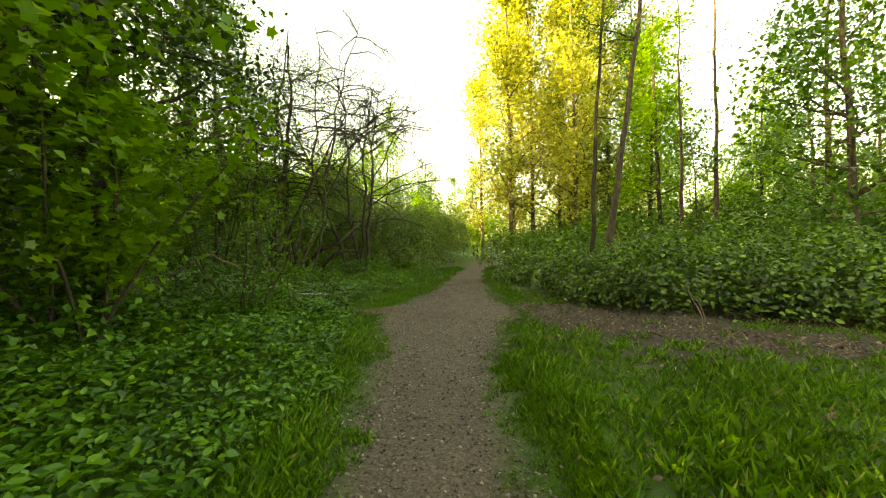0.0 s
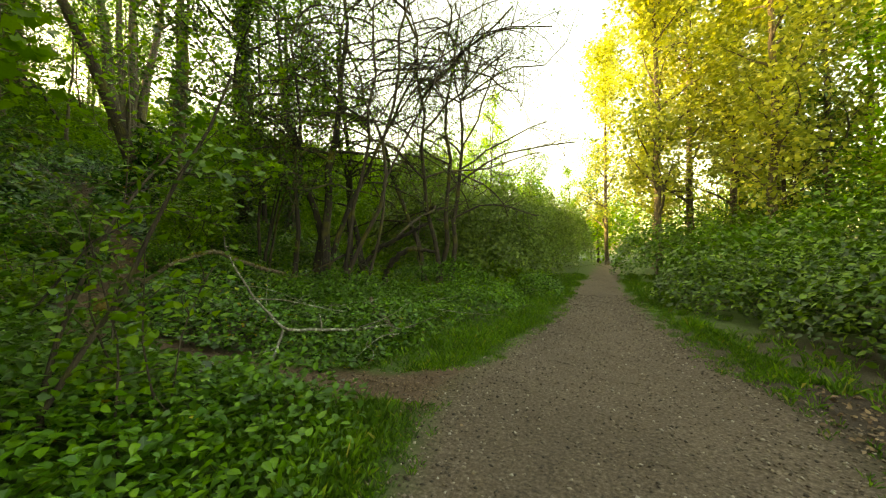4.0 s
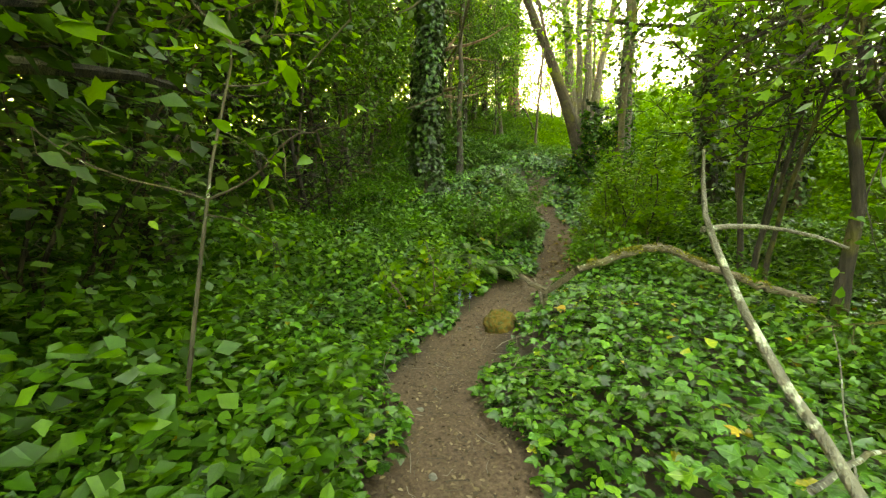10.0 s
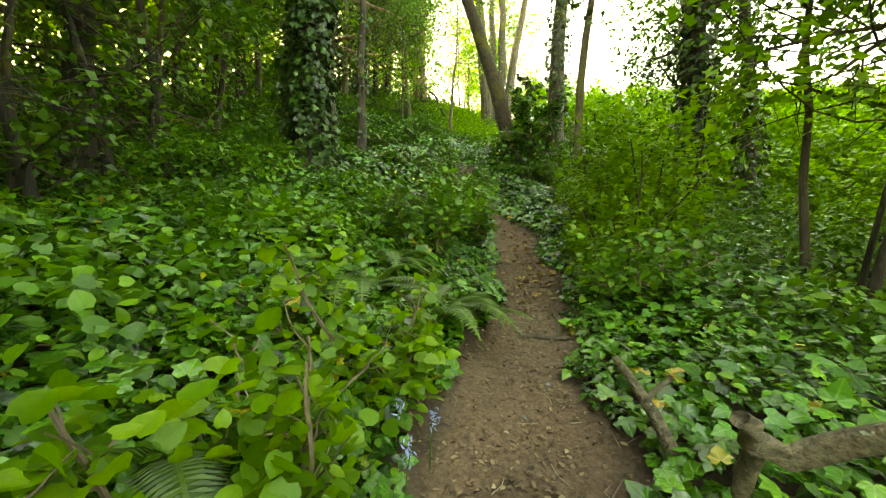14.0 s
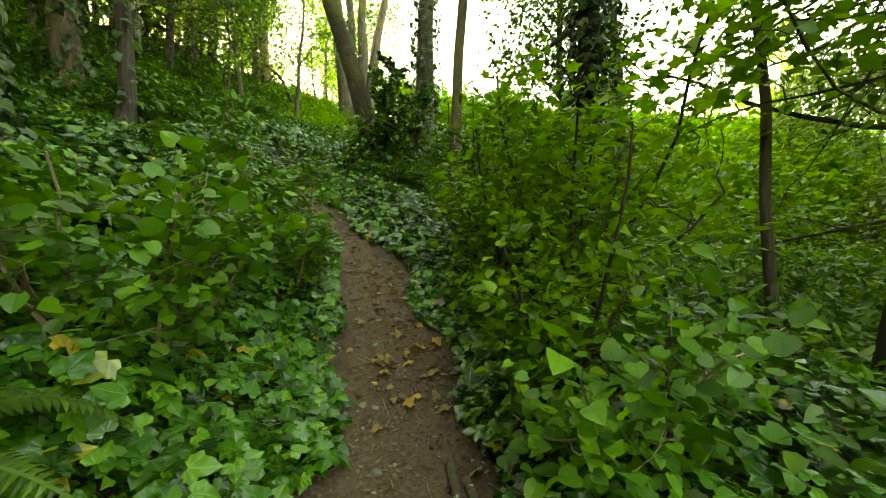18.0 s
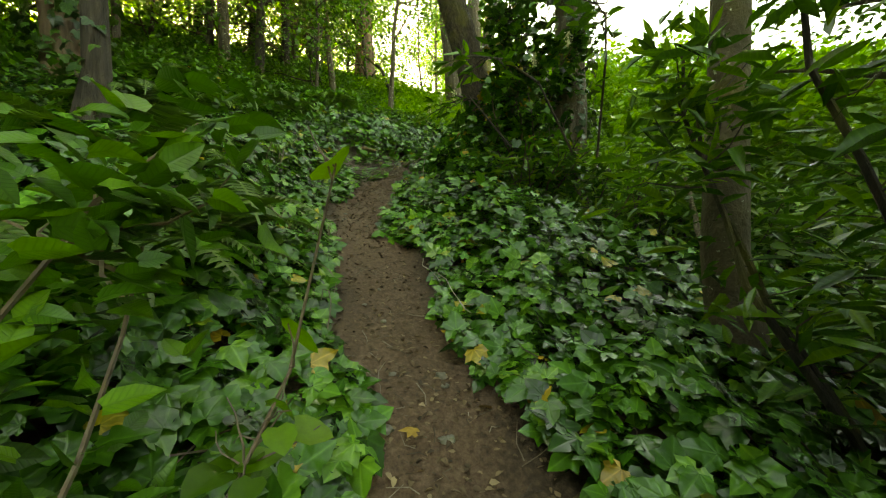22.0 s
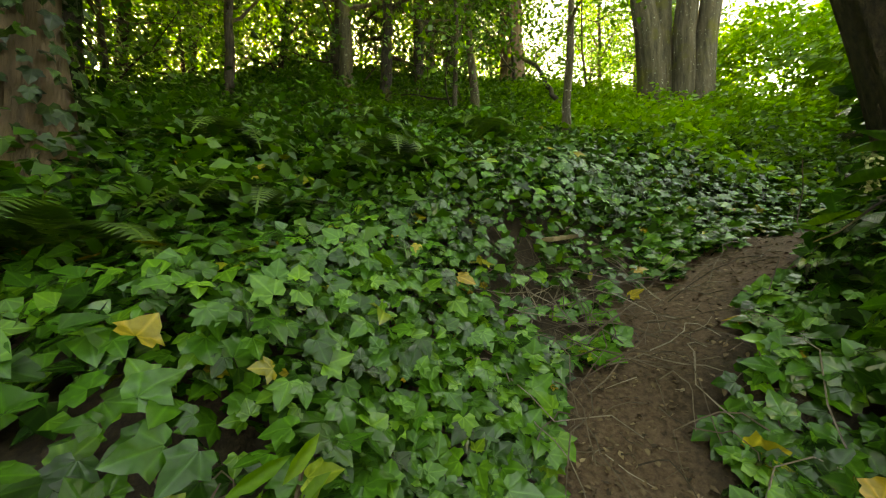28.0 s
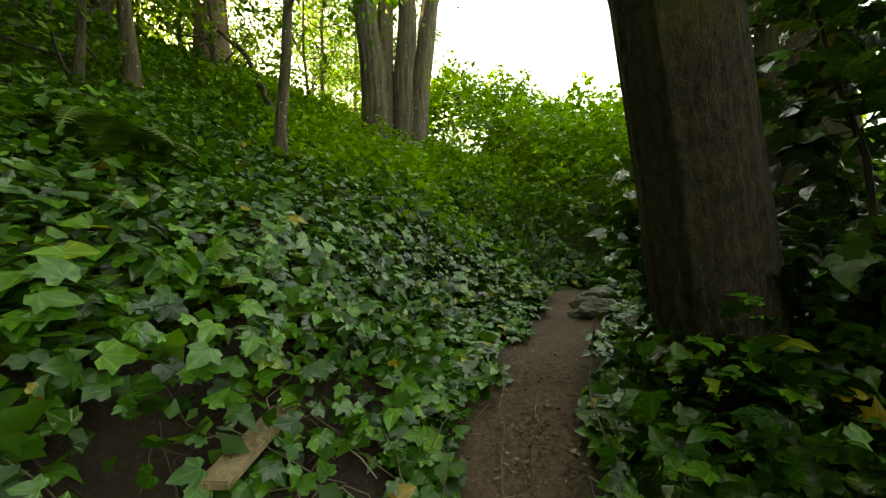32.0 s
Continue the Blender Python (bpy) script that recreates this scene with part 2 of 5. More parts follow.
BARK_LICHEN = bark_mat("lichen_bark", (0.07, 0.062, 0.05), (0.24, 0.225, 0.18), 20.0, 0.1, (1, 1, 0.5), 0.55)
MOSS = piece_mat("yellow_green_moss", [(0.0, (0.06, 0.06, 0.008)), (0.5, (0.16, 0.16, 0.015)), (1.0, (0.3, 0.28, 0.03))], 0.95)
MOSSROCK = plain_mat("mossy_stone", [(0.3, (0.02, 0.022, 0.006)), (0.42, (0.06, 0.075, 0.01)), (0.52, (0.16, 0.085, 0.012)), (0.62, (0.09, 0.1, 0.016)), (0.75, (0.15, 0.13, 0.07))], 14.0, 0.95, 1.0, 0.04, 9.0)
CONCRETE = plain_mat("concrete", [(0.3, (0.36, 0.35, 0.31)), (0.7, (0.58, 0.57, 0.52))], 25.0, 0.9, 0.4, 0.01)
RAWWOOD = bark_mat("raw_wood", (0.22, 0.14, 0.08), (0.48, 0.34, 0.2), 14.0, 0.0, (1, 1, 0.12))
OLDWOOD = bark_mat("weathered_wood", (0.05, 0.038, 0.026), (0.25, 0.2, 0.14), 9.0, 0.15, (5, 1.2, 5), 0.15)
ROCK = plain_mat("rock", [(0.3, (0.1, 0.095, 0.08)), (0.7, (0.28, 0.26, 0.22))], 8.0, 0.9, 0.8, 0.03)
FLOWER = piece_mat("cream_flower", [(0.0, (0.4, 0.42, 0.22)), (1.0, (0.7, 0.68, 0.42))], 0.7)
BLUEBELL = piece_mat("blue_flower", [(0.0, (0.16, 0.2, 0.5)), (1.0, (0.3, 0.34, 0.62))], 0.6)

# ---- mesh helpers ----


def to_mesh(name, verts, tris, smooth=False):
    me = bpy.data.meshes.new(name)
    verts, tris = np.asarray(verts, np.float32), np.asarray(tris, np.int32)
    me.vertices.add(len(verts))
    me.vertices.foreach_set("co", verts.ravel())
    n = tris.shape[1]
    me.loops.add(tris.size)
    me.loops.foreach_set("vertex_index", tris.ravel())
    me.polygons.add(len(tris))
    me.polygons.foreach_set("loop_start", np.arange(0, tris.size, n, dtype=np.int32))
    me.polygons.foreach_set("use_smooth", np.full(len(tris), smooth))
    me.update(calc_edges=True)
    return me


def part(name, geo, mat, parent=None, label="", smooth=False):
    """One mesh object from (verts, faces), under a thing or a part."""
    ob = new(name, to_mesh(name, geo[0], geo[1], smooth or len(geo) > 2))
    ob.data.materials.append(mat)
    if len(geo) > 2 and geo[2] is not None:
        ob.data.attributes.new("blade", "FLOAT_VECTOR", "POINT").data.foreach_set("vector", geo[2].astype(np.float32).ravel())
    if parent:
        ob.parent = parent
    if label:
        tagged(ob, label)
    return ob


def join(geos):
    """Several (verts, faces) of one face size as one."""
    vs, fs, o = [], [], 0
    for v, f in geos:
        vs.append(np.asarray(v))
        fs.append(np.asarray(f) + o)
        o += len(v)
    return np.concatenate(vs), np.concatenate(fs)


def unit(v):
    v = np.asarray(v, float)
    return v / np.maximum(np.linalg.norm(v, axis=-1, keepdims=True), 1e-9)


def tube(pts, radii, sides=8, rough=0.0, rng=None, cap=True):
    """A quad tube along a line, closed to a small end."""
    pts, radii = np.asarray(pts, float), np.asarray(radii, float)
    tan = unit(np.gradient(pts, axis=0))
    ref = np.where(np.abs(tan[:, 2:3]) > 0.9, [[1.0, 0, 0]], [[0, 0, 1.0]])
    if np.abs(tan[:, 2]).mean() > 0.6:
        ref = np.array([[1.0, 0.0, 0.0]])
    a = unit(np.cross(tan, ref))
    b = np.cross(tan, a)
    ang = np.arange(sides) * 2 * np.pi / sides
    rr = radii[:, None] * np.ones(sides)
    if rough and rng is not None:
        side = 1 + rough * rng.normal(size=sides)
        rr = rr * side * (1 + 0.4 * rough * rng.normal(size=rr.shape))
    v = pts[:, None] + rr[..., None] * (np.cos(ang)[None, :, None] * a[:, None] + np.sin(ang)[None, :, None] * b[:, None])
    n = len(pts)
    i, j = np.meshgrid(np.arange(n - 1), np.arange(sides), indexing="ij")
    k = (j + 1) % sides
    f = np.stack([i * sides + j, (i + 1) * sides + j, (i + 1) * sides + k, i * sides + k], -1).reshape(-1, 4)[:, ::-1]
    v = v.reshape(-1, 3)
    if cap:
        v = np.concatenate([v, pts[:1], pts[-1:]])
        js = np.arange(0, sides, 2)
        lo = np.stack([np.full(len(js), n * sides), js, (js + 1) % sides, (js + 2) % sides], -1)
        hi = np.stack([np.full(len(js), n * sides + 1), (n - 1) * sides + (js + 2) % sides, (n - 1) * sides + (js + 1) % sides, (n - 1) * sides + js], -1)
        f = np.concatenate([f, lo, hi])
    return v, f


def wander(rng, p, d, length, n=6, bend=0.15, lift=0.0):
    """A wandering line from p towards d."""
    p, d = np.array(p, float), unit(d)
    out = [p]
    for _ in range(n):
        d = unit(d + bend * rng.normal(size=3) + np.array([0, 0, lift]))
        p = p + d * length / n
        out.append(p)
    return np.array(out)


# leaf outlines: stalk at the origin, tip along y, folded a little along the midrib
def fan(outline, fold):
    """A lobed leaf round a middle point."""
    v = [(0.0, 0.4, 0.0)] + [(x, y, fold * abs(x) - 0.12 * (y - 0.4) ** 2) for x, y in outline]
    n = len(outline)
    return np.array(v), np.array([(0, 1 + i, 1 + (i + 1) % n) for i in range(n)])


def blade(low, high, fold):
    """A simple leaf: two halves that meet along the midrib."""
    (xa, ya), (xb, yb) = low, high
    v = [(0, 0, 0), (xa, ya, fold * xa), (xb, yb, fold * xb - 0.03), (0, 1, -0.12), (-xb, yb, fold * xb - 0.03), (-xa, ya, fold * xa)]
    return np.array(v, float), np.array([(0, 1, 2), (0, 2, 3), (0, 3, 4), (0, 4, 5)])


def lobed(half):
    """A lobed blade: one half's outline (x, y, height), mirrored, round a sunk middle."""
    v = [(0.0, 0.36, 0.0), (0.0, 0.07, 0.03)] + list(half) + [(0.0, 1.0, -0.13)] + [(-x, y, z) for x, y, z in half[::-1]]
    n = len(v) - 1
    return np.array(v), np.array([(0, 1 + i, 1 + (i + 1) % n) for i in range(n)])


IVY_LEAF = lobed([(0.2, -0.1, -0.02), (0.4, 0.0, -0.05), (0.4, 0.15, 0.02), (0.56, 0.31, -0.09), (0.31, 0.46, 0.05), (0.25, 0.68, -0.01)])
IVY_FAR = blade((0.44, 0.12), (0.26, 0.6), 0.2)
OVATE = blade((0.28, 0.26), (0.23, 0.6), 0.28)
LANCE = blade((0.12, 0.3), (0.11, 0.65), 0.4)
MAPLE = fan([(0, 0), (0.36, 0.02), (0.3, 0.3), (0.56, 0.55), (0.2, 0.62), (0, 1.0), (-0.2, 0.62), (-0.56, 0.55), (-0.3, 0.3), (-0.36, 0.02)], 0.15)
TUFT = (np.array([(0, 0, 0), (0.35, 0.4, 0.08), (0, 1.0, -0.08), (-0.35, 0.4, 0.08)], float), np.array([(0, 1, 2), (0, 2, 3)]))
ROUND = lobed([(0.24, -0.04, 0.03), (0.44, 0.2, 0.07), (0.42, 0.55, 0.05), (0.22, 0.84, -0.02)])
BROADLEAF = lobed([(0.18, 0.02, 0.04), (0.31, 0.26, 0.08), (0.26, 0.58, 0.05), (0.11, 0.84, -0.03)])


def leaves(rng, shape, at, size, up=None, tilt=0.5, out=None, spread=0.3):
    """Leaves at points. up: their mean normal; tilt: how far they stray from it; out: where their tips point."""
    at = np.asarray(at, float)
    n = len(at)
    v, f = shape
    nrm = np.tile([0, 0, 1.0], (n, 1)) if up is None else np.asarray(up, float)
    nrm = unit(nrm + tilt * rng.normal(size=(n, 3)))
    t = rng.normal(size=(n, 3)) if out is None else np.asarray(out, float) + spread * rng.normal(size=(n, 3))
    t = unit(t - (t * nrm).sum(-1, keepdims=True) * nrm)
    s = np.cross(t, nrm)
    sz = np.asarray(size) * np.exp(np.clip(spread * 0.8 * rng.normal(size=n), -0.8, 0.32))
    vv = np.repeat(v[None], n, 0)
    vv[..., 2] += (0.3 * rng.normal(size=n))[:, None] * (v[:, 1] - 0.4) ** 2 + (0.12 * rng.normal(size=n))[:, None] * v[:, 0]
    vv *= sz[:, None, None]
    pts = at[:, None] + vv[..., :1] * s[:, None] + vv[..., 1:2] * t[:, None] + vv[..., 2:] * nrm[:, None]
    spot = np.tile(v, (n, 1)) if len(v) in (6, 11, 15) else None
    return pts.reshape(-1, 3), (f[None] + (np.arange(n) * len(v))[:, None, None]).reshape(-1, 3), spot


# ---- the lie of the land ----
# middle line of the narrow trail: x, y, height
TRAIL = np.array([(-0.6, 9.3, 0.0), (-1.7, 8.75, 0.0), (-2.8, 8.45, 0.08), (-3.9, 8.42, 0.14), (-5.1, 8.42, 0.22), (-6.3, 8.48, 0.3), (-7.1, 8.8, 0.38), (-7.8, 9.25, 0.52), (-8.5, 9.95, 0.74),
                  (-9.4, 10.7, 0.86), (-10.3, 11.42, 0.92), (-10.85, 11.87, 1.25), (-11.7, 12.4, 1.66), (-12.55, 12.65, 2.02), (-13.5, 12.84, 2.4), (-14.5, 12.98, 2.88), (-15.4, 13.25, 3.24),
                  (-16.05, 13.7, 3.66), (-16.5, 14.5, 4.06), (-16.8, 15.4, 4.4), (-17.0, 16.6, 4.52), (-17.4, 18.0, 4.6)])


def trail_half(x):
    """Half the trail's width."""
    return np.interp(x, [-16.5, -15.3, -14, -12.8, -9.5, -7.5, -6, -3, -1.5], [0.27, 0.26, 0.27, 0.33, 0.36, 0.38, 0.36, 0.34, 0.5])


# the gravel path: x of its middle and half its width against y
ROAD_Y = [-60, -2, 2, 5, 7, 8.7, 10.5, 14, 20, 40, 70, 120]
ROAD_X = [0, -0.14, -0.16, -0.15, -0.04, 0.1, 0.25, 0.7, 1.3, 4.4, 10, 24]
ROAD_W = [0.6, 0.52, 0.54, 0.74, 1.22, 1.6, 1.22, 0.85, 0.8, 0.8, 0.8, 0.8]
HILL_X = [-400, -60, -40, -30, -26, -23, -20.8, -18, -16.5, -15, -13.4, -12, -10.7, -9.3, -8, -6.5, -4, -2, 0, 400]
HILL_Z = [13, 13, 12.5, 11.2, 9.6, 7.6, 6.4, 4.85, 4.05, 3.3, 2.6, 1.95, 1.35, 1.05, 0.75, 0.42, 0.18, 0.02, 0, 0]


def smooth(a, b, x):
    t = np.clip((x - a) / (b - a), 0, 1)
    return t * t * (3 - 2 * t)


def trail_near(x, y):
    """Distance to the trail's middle line, its height there, and which side (left is positive)."""
    x, y = np.asarray(x, float), np.asarray(y, float)
    best, height, side = np.full(x.shape, 1e9), np.zeros(x.shape), np.zeros(x.shape)
    for a, b in zip(TRAIL[:-1], TRAIL[1:]):
        ex, ey = b[0] - a[0], b[1] - a[1]
        u = np.clip(((x - a[0]) * ex + (y - a[1]) * ey) / (ex * ex + ey * ey), 0, 1)
        dx, dy = x - a[0] - u * ex, y - a[1] - u * ey
        d = np.hypot(dx, dy)
        near = d < best
        best = np.where(near, d, best)
        height = np.where(near, a[2] + u * (b[2] - a[2]), height)
        side = np.where(near, np.sign(ex * dy - ey * dx), side)
    return best, height, side


def road_off(x, y):
    """How far beyond the gravel's edge (negative: on it)."""
    wob = 0.05 * np.sin(y * 1.9) + 0.06 * np.sin(y * 4.3 + 1 + x) + 0.07 * np.sin(y * 9.7 + 2.1 * np.sin(y * 2.9) + x * 5) + 0.05 * np.sin(y * 17.3 + x * 11)
    return np.abs(x - np.interp(y, ROAD_Y, ROAD_X) - 0.3 * wob) - np.interp(y, ROAD_Y, ROAD_W) + 0.6 * wob * np.sign(x)


# bare leaf-strewn soil between the grass and the bramble mound: x and half width against y
STRIP_Y, STRIP_X, STRIP_W = [3.2, 4.2, 5.2, 6.2, 7.4, 8.6, 9.6], [8.4, 6.3, 4.7, 3.6, 2.9, 2.35, 2.1], [0.3, 0.9, 1.25, 1.2, 1.0, 0.7, 0.1]


def bare_strip(x, y):
    """1 on the bare strip, 0 away from it."""
    off = np.abs(x - np.interp(y, STRIP_Y, STRIP_X)) / np.interp(y, STRIP_Y, STRIP_W) + 0.2 * np.sin(x * 4.1 + y) * np.sin(y * 3.3)
    return smooth(1.25, 0.7, off) * smooth(2.9, 3.6, y) * smooth(10.0, 9.2, y)


def land(x, y):
    """Height of the ground."""
    x, y = np.asarray(x, float), np.asarray(y, float)
    z = (np.interp(x - 0.5, HILL_X, HILL_Z) + np.interp(x, HILL_X, HILL_Z) + np.interp(x + 0.5, HILL_X, HILL_Z)) / 3
    z = z * (1 - 0.22 * smooth(9.5, 4, y))
    z = z + 4.7 * smooth(15, 28, y + 0.15 * (x + 9)) * smooth(-2.5, -9, x - 0.1 * (y - 20)) * smooth(-27, -12, x)
    z = z + 0.05 * np.sin(x * 0.9 + 1) * np.sin(y * 0.7) + 0.03 * np.sin(x * 2.3) * np.sin(y * 2.1 + 2)
    d, tz, _ = trail_near(x, y)
    z = z + (tz - z) * smooth(1.6, 0.25, d)
    z = z - 0.05 * smooth(0.55, 0.15, d)
    r = road_off(x, y)
    flat = smooth(2.5, 0.0, r)
    z = z * (1 - flat) - 0.02 * smooth(0.1, -0.3, r)
    return z + 0.012 * np.sin(x * 9.1 + y * 3) * np.sin(y * 8.3 - x * 2)


def axis(lo, hi, step, far):
    mid = np.arange(lo, hi + step / 2, step)
    grow = np.cumsum(step * 1.35 ** np.arange(1, 60))
    grow = grow[grow < far]
    return np.concatenate([lo - grow[::-1], mid, hi + grow])


def grid_sheet(xs, ys):
    gx, gy = np.meshgrid(xs, ys)
    v = np.stack([gx, gy, land(gx, gy)], -1).reshape(-1, 3)
    n, m = gx.shape
    i, j = np.meshgrid(np.arange(n - 1), np.arange(m - 1), indexing="ij")
    f = np.stack([i * m + j, i * m + j + 1, (i + 1) * m + j + 1, (i + 1) * m + j], -1).reshape(-1, 4)
    return v, f


gv, gf = grid_sheet(axis(-20, 8, 0.12, 900), axis(-3, 20, 0.12, 900))
ground = part("ground", (gv, gf), GROUND, smooth=True)
tagged(ground, "woodland ground of bare soil, gravel path and leaf litter", "ground", kind="structure")
d_, _, _ = trail_near(gv[:, 0], gv[:, 1])
r_ = road_off(gv[:, 0], gv[:, 1])
near_edge = 0.12 * np.sin(gv[:, 0] * 5) + 0.08 * np.sin(gv[:, 1] * 7)
zone = {"gravel": smooth(0.2, -0.2, r_), "dirt": smooth(0.14, -0.1, d_ - trail_half(gv[:, 0]) + 0.5 * near_edge) * smooth(-0.3, 0.2, r_),
        "litter": np.clip(smooth(-3.0, -5.0, gv[:, 0]) * smooth(15.5, 13.5, gv[:, 1] + 0.35 * (gv[:, 0] + 8)) + bare_strip(gv[:, 0], gv[:, 1]) + 0.85 * smooth(0.3, 1.2, gv[:, 0]) * smooth(14, 11, gv[:, 1]) * smooth(16, 12, gv[:, 0]) * smooth(3.6, 4.8, gv[:, 1]), 0, 1)}
for key, val in zone.items():
    at_ = ground.data.attributes.new(key, "FLOAT", "POINT")
    at_.data.foreach_set("value", val.astype(np.float32))

# ---- builders of plants ----


def empty_thing(name, x, y, sink=0.03):
    ob = new(name)
    ob.location = (x, y, float(land(x, y)) - sink)
    return ob


def off_path(at, x=0.0, y=0.0, room=0.5):
    """Which points keep clear of the trail's open space."""
    px, py = at[:, 0] + x, at[:, 1] + y
    d, tz, _ = trail_near(px, py)
    low = at[:, 2] + (float(land(x, y)) if x or y else 0.0) < tz + 2.3
    r = road_off(px, py)
    return ~((d < room) & low) & ~((r < -0.1) & (at[:, 2] < 2.3) & (py < 12))


def crown_twigs(rng, lines, per, length, bend=0.3, lift=0.05, outward=0.8, frac=(0.35, 1.0)):
    """Twigs that leave given lines, and the points along them that carry leaves."""
    twigs, pts, outs = [], [], []
    for ln in lines:
        for _ in range(per):
            u = rng.uniform(*frac) * (len(ln) - 1)
            i = min(int(u), len(ln) - 2)
            p = ln[i] + (u - i) * (ln[i + 1] - ln[i])
            ax = unit(ln[i + 1] - ln[i])
            d = unit(outward * unit(rng.normal(size=3)) + 0.5 * ax)
            tw = wander(rng, p, d, length * rng.uniform(0.6, 1.3), 4, bend, lift)
            twigs.append(tw)
            pts.append(tw)
            outs.append(np.repeat(unit(tw[-1] - tw[0])[None], len(tw), 0))
    return twigs, np.concatenate(pts), np.concatenate(outs)


def tree(name, x, y, label, height=12.0, r=0.15, lean=(0, 0), bark=None, leaf=None, shape=OVATE, leaf_size=0.1, count=2500, bare=0.3,
         limbs=14, limb=2.2, up=0.5, droop=0.0, seed=1, bend=0.05, spread=0.35, sides=10, stems=None, twig=0.8, category="tree", snags=0, ivy=0.0, group="", merge=False, per=5, twig_r=0.007, limb_r=0.012, sub=0, ridge=0.05):
    """trunk(s), branches and a crown of separate leaves. stems: list of (dx, dy, lean x, lean y, radius, height)."""
    rng = np.random.default_rng(seed)
    ob = empty_thing(name, x, y)
    tagged(ob, label, category, group)
    lines, trunks = [], []
    for sx, sy, lx, ly, sr, sh in stems or [(0, 0, lean[0], lean[1], r, height)]:
        n = max(8, int(sh / 0.7))
        t = np.linspace(0, 1, n)
        wob = np.cumsum(rng.normal(size=(n, 2)), 0) * bend * sh / n
        wob -= wob[:1]
        z0 = float(land(x + sx, y + sy) - land(x, y)) - 0.1
        ln = np.stack([sx + lx * t ** 1.2 + wob[:, 0], sy + ly * t ** 1.2 + wob[:, 1], z0 + sh * t], -1)
        flare = 1 + 0.4 * np.exp(-t * sh / 0.35)
        rad = sr * (1 - 0.8 * t ** 0.9) * flare
        trunks.append(tube(ln, rad, sides, ridge, rng))
        k = max(2, int(limbs * sh / height)) if stems else limbs
        for _ in range(k):
            u = rng.uniform(bare, 0.97)
            i = min(int(u * (n - 1)), n - 2)
            p = ln[i] + (u * (n - 1) - i) * (ln[i + 1] - ln[i])
            a = rng.uniform(0, 2 * np.pi)
            d = np.array([np.cos(a), np.sin(a), up + rng.normal() * 0.2])
            ll = limb * (1.15 - 0.75 * (u - bare) / (1 - bare)) * rng.uniform(0.6, 1.25)
            lines.append((wander(rng, p, d, ll, 6, 0.16, -droop), sr * (1 - 0.8 * u) * 0.5))
    for g in trunks:
        part("trunk", g, bark, ob, smooth=True)
    twigs, pts, outs = crown_twigs(rng, [ln for ln, _ in lines], per, twig, lift=-droop * 0.5)
    geo = [tube(ln, np.linspace(max(rr, limb_r), limb_r * 0.5, len(ln)), 5, cap=False) for ln, rr in lines]
    geo += [tube(tw, np.linspace(twig_r, twig_r * 0.4, len(tw)), 3, cap=False) for tw in twigs]
    if sub:
        fine, pts, outs = crown_twigs(rng, twigs, sub, twig * 0.5, 0.35, -droop, 0.7)
        geo += [tube(tw, np.linspace(twig_r * 0.55, twig_r * 0.3, len(tw)), 3, cap=False) for tw in fine]
    if snags:
        for _ in range(snags):
            a = rng.uniform(0, 2 * np.pi)
            p = np.array([lean[0] * 0.3, lean[1] * 0.3, rng.uniform(0.8, height * 0.5)])
            tw = wander(rng, p, (np.cos(a), np.sin(a), rng.normal() * 0.3), rng.uniform(0.4, 1.4), 5, 0.2, -0.05)
            geo.append(tube(tw, np.linspace(0.014, 0.004, 6), 4, cap=False))
    if merge:
        tagged(part("branch", join(geo), bark, ob), kind="stuff")
    else:
        for g in geo[:len(lines)]:
            part("branch", g, bark, ob)
        tagged(part("twig", join(geo[len(lines):]), bark, ob), kind="stuff")
    if count:
        pick = rng.integers(0, len(pts), count)
        at = pts[pick] + rng.normal(size=(count, 3)) * twig * spread
        ok = off_path(at, x, y)
        at, pick = at[ok], pick[ok]
        part("crown", leaves(rng, shape, at, leaf_size, tilt=0.7, out=outs[pick], spread=0.35), leaf, ob)
    if ivy:
        n = int(2600 * ivy * max(1, r / 0.2))
        ln = trunks[0][0][:-2].reshape(-1, sides, 3)
        t = rng.uniform(0, 1, n) * (len(ln) - 1.01) * min(1.0, 0.3 + 0.4 * ivy)
        i, j = t.astype(int), rng.integers(0, sides, n)
        p = ln[i, j] + (t - i)[:, None] * (ln[i + 1, j] - ln[i, j])
        ax = ln.mean(1)
        o = unit(p - (ax[i] + (t - i)[:, None] * (ax[i + 1] - ax[i])))
        at = p + o * rng.uniform(0.02, 0.16, n)[:, None] + rng.normal(size=(n, 3)) * 0.04
        part("ivy", leaves(rng, IVY_LEAF, at, 0.1, up=o + np.array([0, 0, 0.5]), tilt=0.45, out=np.tile([0, 0, -1.0], (n, 1)) + 0.5 * o, spread=0.4), IVY_DARK, ob, "dark green ivy climbing the trunk")
    return ob


